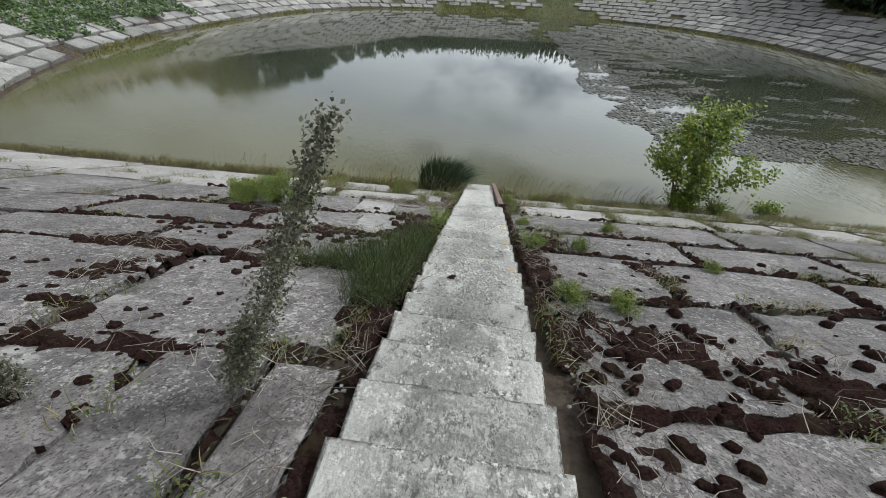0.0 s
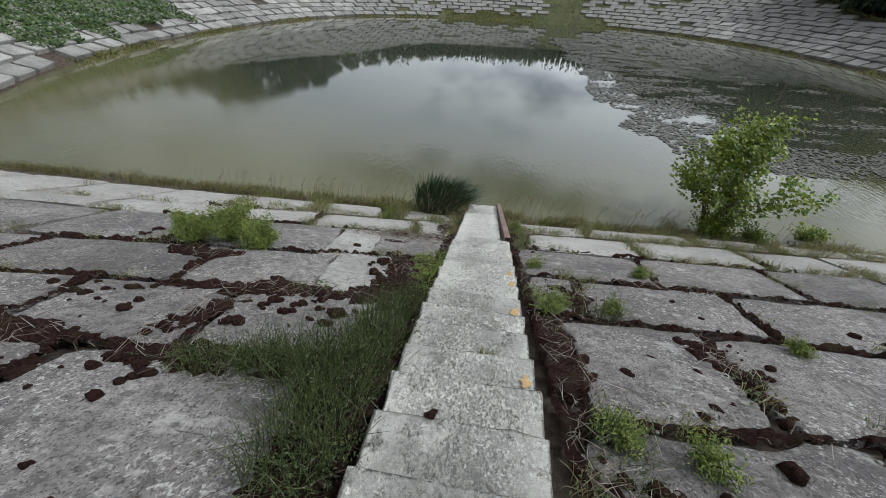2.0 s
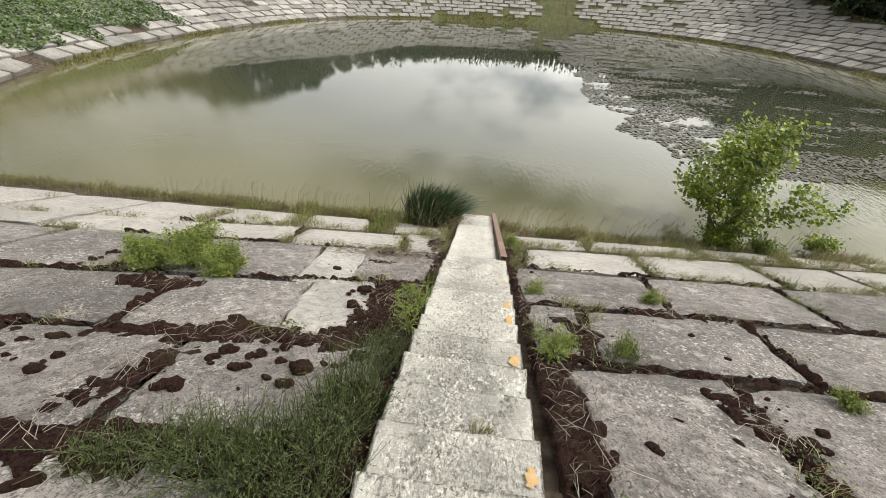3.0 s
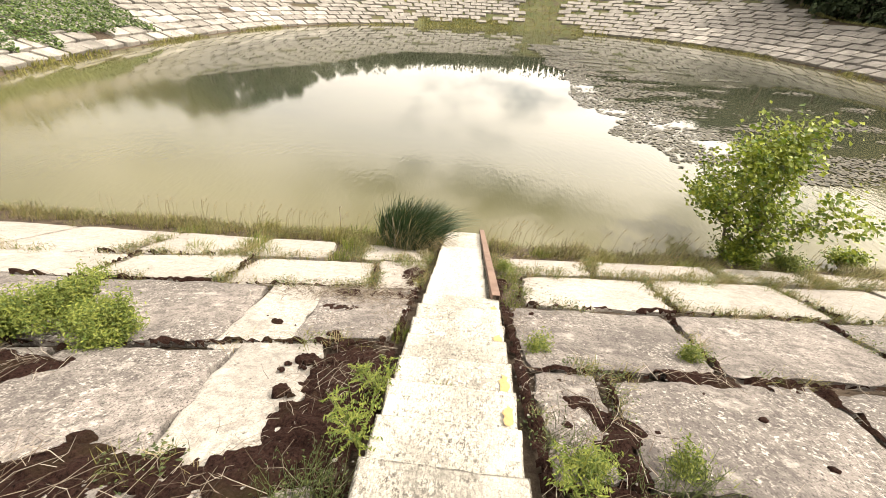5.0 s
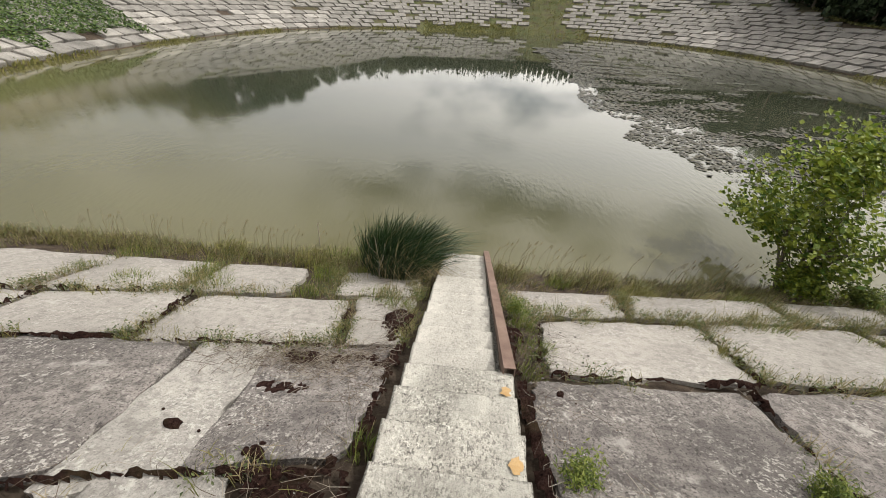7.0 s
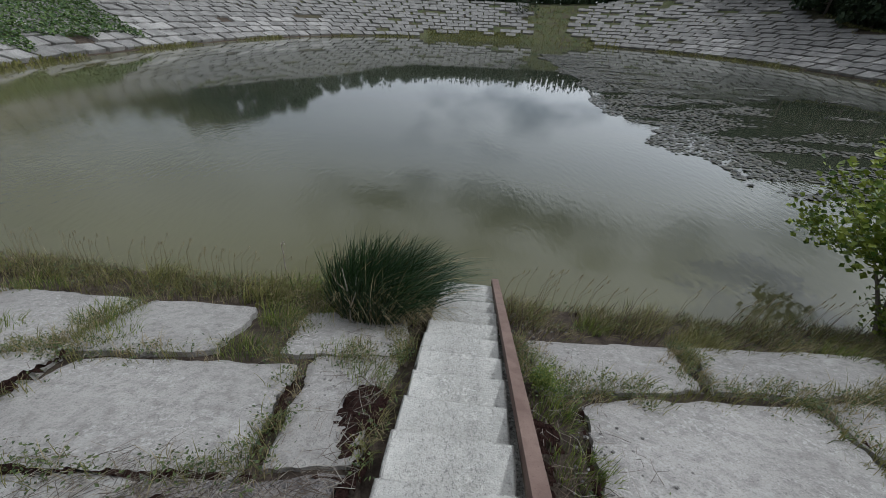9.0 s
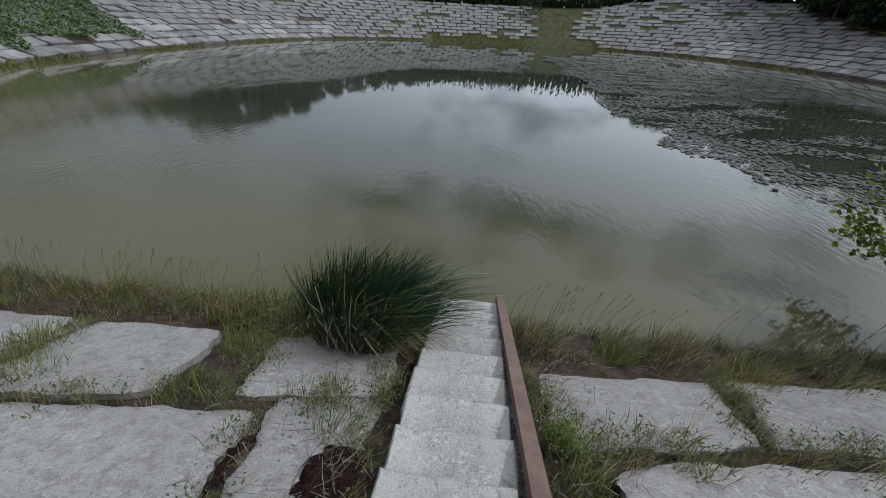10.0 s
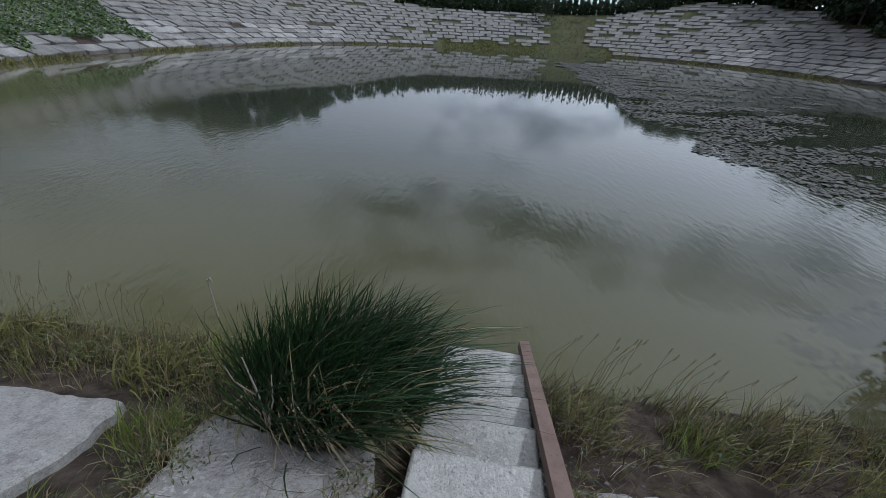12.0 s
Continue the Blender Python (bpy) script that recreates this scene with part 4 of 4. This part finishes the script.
sapling("poplar_sapling", 5.4, -0.4, 2.45, (0.26, 0.05), 0.9, 0.105, 10, 17, "young leafy green poplar sapling leaning in the wind", "tree", LEAF, 3, 5)
sapling("low_bush", 8.0, -0.2, 0.5, (0.15, 0.1), 0.8, 0.07, 8, 9, "small yellow-green bush at the waterline", "bush", LEAF, 2, 4)
sapling("low_bush", 5.6, -0.6, 0.75, (0.0, 0.0), 0.7, 0.07, 10, 13, "leafy green bush at the foot of the sapling", "bush", LEAF, 2, 6)
sapling("low_bush", 6.3, -0.75, 0.5, (0.1, 0.0), 0.6, 0.06, 9, 12, "small yellow-green bush at the foot of the sapling", "bush", WEED, 2, 5)
for bx, by, bt, seed, nm in ((-3.35, -5.1, 0.55, 21, 9), (-2.9, -5.15, 0.5, 23, 9), (-3.75, -5.25, 0.46, 24, 9)):
    sapling("weed_bush", bx, by, bt, (0.05, 0.0), 0.4, 0.036, 26, seed, "bushy bright green weed growing between slabs", "weed", WEED, 2, nm)
def herb_mass(x, y, rx, ry, tall, count, seed):
    """A thicket of thin upright stems with narrow leaves."""
    r2 = np.random.default_rng(seed)
    base = empty("wiry_weed", pose(*slope(x, y)), "dense thicket of thin green weeds beside the stairs", "weed")
    stem, leaves = Soup(), Soup()
    for _ in range(count):
        a, r = r2.uniform(0, 6.28), math.sqrt(r2.random())
        px, py = rx * r * math.cos(a), ry * r * math.sin(a)
        if -0.47 < x + px < 0.55:
            continue
        ln = tall * r2.uniform(0.45, 1.1) * (1 - 0.4 * r * r)
        tip = Vector((px + r2.normal(0.05, 0.09), py + r2.normal(0, 0.09), -K * py + ln))
        foot = Vector((px, py, -K * py - 0.04))
        stem.tube([tuple(foot), tuple(foot.lerp(tip, 0.5) + Vector((0.01, 0, 0.02))), tuple(tip)], [0.0022, 0.0018, 0.0008], 3)
        for _ in range(8):
            c = foot.lerp(tip, r2.uniform(0.25, 1.0)) + Vector(r2.normal(0, 0.022, 3))
            leaves.leaf(c, r2.uniform(0.012, 0.028), (r2.normal(0, 0.6), r2.normal(0, 0.6), 0.6), r2.uniform(0, 6.3), 0.28)
    stem.made("stem", HERB, base)
    leaves.made("leaves", HERB, base)


for hx, hy, hrx, hry, ht, hc, seed in ((-0.78, -8.15, 0.24, 0.32, 0.42, 330, 31), (-0.85, -7.6, 0.34, 0.34, 0.48, 480, 32), (-1.25, -7.55, 0.3, 0.2, 0.34, 260, 36), (-0.72, -7.05, 0.22, 0.32, 0.45, 300, 33),
                                       (-0.66, -6.5, 0.16, 0.25, 0.32, 150, 35), (-1.65, -7.65, 0.3, 0.16, 0.22, 150, 37), (0.74, -6.0, 0.14, 0.25, 0.25, 50, 38), (1.25, -6.15, 0.22, 0.1, 0.24, 50, 39), (0.8, -7.9, 0.18, 0.25, 0.18, 50, 40)):
    herb_mass(hx, hy, hrx, hry, ht, hc, seed)
for bx, by, bt, seed in ((0.72, -2.35, 0.3, 50), (0.85, -7.75, 0.22, 41), (1.25, -7.9, 0.2, 42), (0.8, -6.1, 0.24, 43), (0.76, -4.7, 0.22, 44), (2.2, -4.65, 0.24, 45), (1.42, -6.0, 0.22, 46), (2.9, -6.4, 0.2, 47)):
    sapling("green_weed", bx, by, bt, (0.1, 0.05), 0.35, 0.034, 9, seed, "low green weed in a slab joint", "weed", WEED, 2, 4)


def tansy(x, y, tall, seed):
    """A tall stem with feathery leaves."""
    r2 = np.random.default_rng(seed)
    base = empty("feathery_weed", pose(*slope(x, y)), "tall yellow-green weed with feathery leaves beside the stairs", "weed")
    stem, leaves = Soup(), Soup()
    for i in range(5):
        a, ln = r2.uniform(0, 6.28), tall * r2.uniform(0.6, 1.0)
        tip = Vector((math.cos(a) * 0.12, math.sin(a) * 0.12, ln))
        stem.tube([(0, 0, -0.05), tuple(tip * 0.5 + Vector((0.01, 0, 0))), tuple(tip)], [0.005, 0.004, 0.002], 5)
        for k2 in range(14):
            f = 0.15 + 0.85 * k2 / 14
            c = tip * f
            b = r2.uniform(0, 6.28)
            for q in range(6):
                o = Vector((math.cos(b), math.sin(b), 0.25)) * (0.02 + 0.022 * q) * (1.2 - 0.7 * f)
                leaves.leaf(c + o, 0.035, (r2.normal(0, 0.3), r2.normal(0, 0.3), 1), b + r2.normal(0, 0.9), 0.3)
    stem.made("stem", WEED, base)
    leaves.made("leaves", WEED, base)


tansy(-0.52, -6.05, 0.5, 3)
tansy(-0.5, -5.6, 0.42, 4)
tansy(0.7, -6.2, 0.35, 6)


def mullein(x, y, tall, lean, seed):
    """A tall stalk thick with seed heads."""
    r2 = np.random.default_rng(seed)
    base = empty("seed_stalk", pose(*slope(x, y)), "tall grey stalk thick with seed heads", "weed")
    stem, heads = Soup(), Soup()
    for i in range(4):
        off = Vector((r2.normal(0, 0.03), r2.normal(0, 0.03), 0))
        ln = tall * (1.0 if i == 0 else r2.uniform(0.2, 0.5))
        tip = Vector((lean[0] * ln + r2.normal(0, 0.04), lean[1] * ln, ln))
        mid = tip * 0.5 + Vector((0.02, 0, 0))
        stem.tube([tuple(off - Vector((0, 0, 0.05))), tuple(off + mid), tuple(off + tip)], [0.006, 0.005, 0.002], 5)
        for _ in range(int(2300 * ln)):
            f = 0.30 + 0.70 * r2.random()
            c = off + (mid * (2 * f) if f < 0.5 else mid.lerp(tip, 2 * f - 1)) + Vector(r2.normal(0, 0.036, 3)) * (1.2 - 0.7 * f)
            heads.leaf(c, r2.uniform(0.007, 0.019), r2.normal(0, 1, 3), r2.uniform(0, 6.3), 0.7)
    stem.made("stem", TWIG, base)
    heads.made("spike", SEED, base)


mullein(-1.10, -9.34, 1.42, (0.54, -0.14), 5)
mullein(-1.9, -9.6, 0.55, (0.05, 0.05), 8)

# ---- a pale stake in the shallows ----
stake = Soup()
stake.tube([(0, 0, -0.4), (0.01, 0.0, 0.2), (0.0, 0.01, 0.42)], [0.011, 0.010, 0.008], 7)
stake.tube([(0.0, 0.01, 0.40), (0.035, 0.01, 0.46), (0.05, 0.01, 0.40)], [0.007, 0.006, 0.004], 5)
ob = stake.made("stake", TWIG)
ob.matrix_basis = pose(-2.75, 0.05, 0.1, 3, 4, 0)
tagged(ob, "thin pale stake standing in the shallow water", "stake")

cushion = Soup()
for q in range(5):
    cushion.cushion((0.012 * rng.normal(), 0.01 * rng.normal(), 0), 0.026, 0.014, q * 3.3)
ob = cushion.made("moss_clump", MOSS, smooth=True)
ob.matrix_basis = pose(-0.18, -7.93, 0.165 + K * 7.93)
tagged(ob, "dark round moss clump lying on a step", "moss")

# ---- floating plants on the pond ----
mat_soup = Soup()
for _ in range(60000):
    x, y = rng.uniform(4, 29), 4 + 40 * rng.random() ** 1.5
    edge = 1.1 * noise.noise((x * 0.4, y * 0.4, 2)) + 0.5 * noise.noise((x * 1.5, y * 1.5, 6))
    deep = min(x - 6.3 - max(0, (9 - y) * 0.35), (y - 4.7) * 1.2) + edge      # how far inside the mat
    outer = (x - 3) / 25.0 + max(0, y - 14) / 58.0 < 0.92
    if deep < 0 or not outer:
        continue
    thick = 0.62 * math.exp(-max(0, deep - 2.5) / 3.5) + 0.12
    if 0.5 + 0.8 * noise.noise((x * 0.35, y * 0.8, 9)) < 1 - thick + 0.3 * (rng.random() - 0.5):
        continue
    r = rng.uniform(0.03, 0.075) * (1 + y / 30)
    a = rng.uniform(0, 6.28)
    t1, t2 = rng.normal(0, 0.16, 2)
    mat_soup.put([(x + r * math.cos(a + q), y + r * math.sin(a + q), 0.03 + abs(r * (t1 * math.cos(a + q) + t2 * math.sin(a + q))) + 0.012 * rng.random()) for q in (0, 1.3, 2.5, 3.8, 5.0)], [(0, 1, 2, 3, 4)])
tagged(mat_soup.made("floating_plants", LILY), "mat of small brownish floating leaves on the pond", "water plants", kind="stuff")

# ---- vegetation of the far banks ----
ivy = Soup()
for _ in range(22000):
    s, d = rng.uniform(0, 1), rng.uniform(0, 1)
    py = 12.0 + 23.0 * s
    px = -21.5 - 0.28 * (py - 12) - 11 * d
    i = min(range(0, RING, 4), key=lambda q: (SHORE[q] - Vector((px, py, 0))).length_squared)
    p, n = along(lengths[i])
    dist = (Vector((px, py, 0)) - p).dot(n)
    if py > 29 + 4 * d + 3 * noise.noise((px * 0.5, 1, 1)) or dist < 2.0 + 1.4 * noise.noise((px * 0.4, py * 0.4, 1)) or dist > 9.5 + 2 * noise.noise((px * 0.3, py * 0.3, 5)):
        continue
    lift = 0.25 + 0.35 * abs(noise.noise((px * 0.7, py * 0.7, 2)))
    ivy.leaf((px, py, K * dist + lift * rng.random() + 0.1), rng.uniform(0.12, 0.28), (rng.normal(0.2, 0.7), rng.normal(0, 0.5), 0.9), rng.uniform(0, 6.3), 0.7)
tagged(ivy.made("creeper_patch", CREEPER), "dense green creeper covering part of the far bank", "creeper", kind="stuff")

turf = Soup()
for _ in range(15000):
    s = rng.uniform(0, ROUND)
    p, n = along(s)
    if p.y < 5:
        continue
    grassy = p.y > 50 and -9 < p.x < 20
    d = (rng.uniform(-0.4, 14) if abs(p.x - 11) < 5 else rng.uniform(-0.4, 3.0)) if grassy else (abs(rng.normal(0, 0.35)) if rng.random() < 0.22 else rng.uniform(8, 25))
    if not grassy and noise.noise((p.x * 0.15, p.y * 0.15, d * 0.2)) < 0.0:
        continue
    q = bank(s, min(d, crest(s)))
    for _ in range(3):
        turf.blade((q.x + rng.normal(0, 0.25), q.y + rng.normal(0, 0.25), q.z - 0.05), rng.uniform(0.12, 0.4), 0.07, (rng.normal(0.3, 0.3), rng.normal(0, 0.3)), rng.uniform(0, 3.1))
tagged(turf.made("bank_grass", GRASS), "rough yellow-green grass on the far banks", "grass", kind="stuff")


def far_tree(name, tall, wide, seed, label, conifer=False, count=1500, low=0.06, leaf=0.62):
    r2 = np.random.default_rng(seed)
    base = empty(name, pose(0, 0, -50), label, "tree", "trees round the basin")
    trunk, crown = Soup(), Soup()
    trunk.tube([(0, 0, -0.3), (0.1, 0, tall * 0.4), (0.0, 0.1, tall * 0.92)], [0.02 * tall, 0.014 * tall, 0.003 * tall], 7)
    lobes = []
    for i in range(26):
        f = low + (1 - low) * r2.random()
        a = r2.uniform(0, 6.28)
        out_r = wide * ((1 - f) * 0.55 + 0.04 if conifer else 0.5 * math.sin(math.pi * min(0.95, f * 0.85 + 0.1))) * r2.uniform(0.45, 1.05)
        tip = Vector((math.cos(a) * out_r, math.sin(a) * out_r, tall * f))
        trunk.tube([(0, 0, tall * f * 0.8), tuple(tip)], [0.006 * tall, 0.002 * tall], 4)
        lobes.append((tip, wide * r2.uniform(0.12, 0.24) * (0.7 if conifer else 1)))
    for _ in range(count):
        c, r = lobes[int(r2.integers(len(lobes)))]
        v = Vector(r2.normal(0, 1, 3))
        v = v.normalized() * r * r2.uniform(0.5, 1.1)
        crown.leaf(c + v, leaf * r2.uniform(0.6, 1.2), v + Vector((0, 0, r * 0.5)), r2.uniform(0, 6.3), 0.7)
    trunk.made("trunk", BARK, base)
    crown.made("crown", FOREST, base)
    return base


kinds = [far_tree("broadleaf_tree", 9.0, 7.5, 1, "dark green broadleaf tree at the rim of the basin"), far_tree("broadleaf_tree", 11.0, 7.5, 2, "dark green broadleaf tree at the rim of the basin"),
         far_tree("conifer_tree", 12.5, 5.5, 3, "dark slender conifer at the rim of the basin", True), far_tree("broadleaf_tree", 6.0, 7.0, 4, "dark green broadleaf tree at the rim of the basin")]
shrub = far_tree("round_bush", 2.4, 3.0, 6, "round grey-green bush on the far bank", False, 700, 0.15, 0.2)
used = [False] * 4
for i in range(230):
    s = ROUND * (i + 0.6 * rng.random()) / 230
    p, n = along(s)
    if p.y < 4 and abs(p.x) < 14:
        continue
    back = i % 2
    d = crest(s) + rng.uniform(0.3, 4) + 6 * back
    q = bank(s, d)
    east_of = math.degrees(math.atan2(q.x, q.y + 5))
    skyline = np.interp(east_of, (-53, -46, -40, -34, -28, -21, -12, -4, 3, 12, 16, 19, 30, 36, 50), (10.6, 10.8, 12.0, 14.6, 12.5, 10.3, 8.7, 7.7, 6.8, 6.8, 7.9, 11.4, 11.8, 14.5, 15.0))
    want = (math.hypot(q.x, q.y + 5) * math.tan(radians(float(skyline))) - 4.0 - q.z) * rng.uniform(0.78, 1.04) if q.y > 4 else 6.0
    k2 = int(rng.choice((0, 0, 1, 2))) if want > 7 else int(rng.choice((0, 3, 3, 3)))
    if want < 1.4 and east_of < -25:
        continue
    want = max(want, 2.0)
    size = min(1.7, (want + 0.3) / (9.0, 11.0, 12.5, 6.0)[k2])
    m4 = pose(q.x, q.y, q.z - 0.3, 0, 0, rng.uniform(0, 360))
    if used[k2]:
        ob = copy_thing(kinds[k2], m4)
    else:
        ob, used[k2] = kinds[k2], True
        ob.matrix_basis = m4
    broad = max(size, 0.5) if want < 5 else size         # low growth is scrub, broader than high
    ob.scale = (broad, broad, size)
thicket = Soup()
for _ in range(20000):
    s = rng.uniform(0, ROUND)
    p, n = along(s)
    if p.y < 8:
        continue
    q = bank(s, crest(s) + rng.uniform(0.5, 9))
    thicket.leaf((q.x, q.y, q.z + (3.4 if q.y > 60 and abs(q.x) < 24 else 1.7) * rng.random() ** 1.3 * (1 + 0.6 * noise.noise(q * 0.2))), rng.uniform(0.35, 0.8), rng.normal(0, 1, 3), rng.uniform(0, 6.3), 0.7)
for _ in range(9000):     # scrub closing the low end of the basin
    px = rng.uniform(-18, 24)
    s = min(S_RING, key=lambda a: (along(a)[0] - Vector((px, 75, 0))).length_squared) if _ % 40 == 0 else s
    q = bank(s + rng.uniform(-2, 2), crest(s) + rng.uniform(0.0, 2.5))
    thicket.leaf((q.x, q.y, q.z + 2.4 * rng.random()), rng.uniform(0.3, 0.65), rng.normal(0, 1, 3), rng.uniform(0, 6.3), 0.7)
tagged(thicket.made("thicket", FOREST), "dark undergrowth along the rim of the basin", "undergrowth", kind="stuff")


def on_bank(px, py):
    """The height of the bank at a place."""
    i = min(range(RING), key=lambda q: (SHORE[q] - Vector((px, py, 0))).length_squared)
    p, n = along(lengths[i])
    d = max(0.0, (Vector((px, py, 0)) - p).dot(n))
    return K * min(d, crest(lengths[i]))


shrub.matrix_basis = pose(7.3, 78.0, on_bank(7.3, 78.0) - 0.1)
shrub.scale = (1.5, 1.5, 1.5)
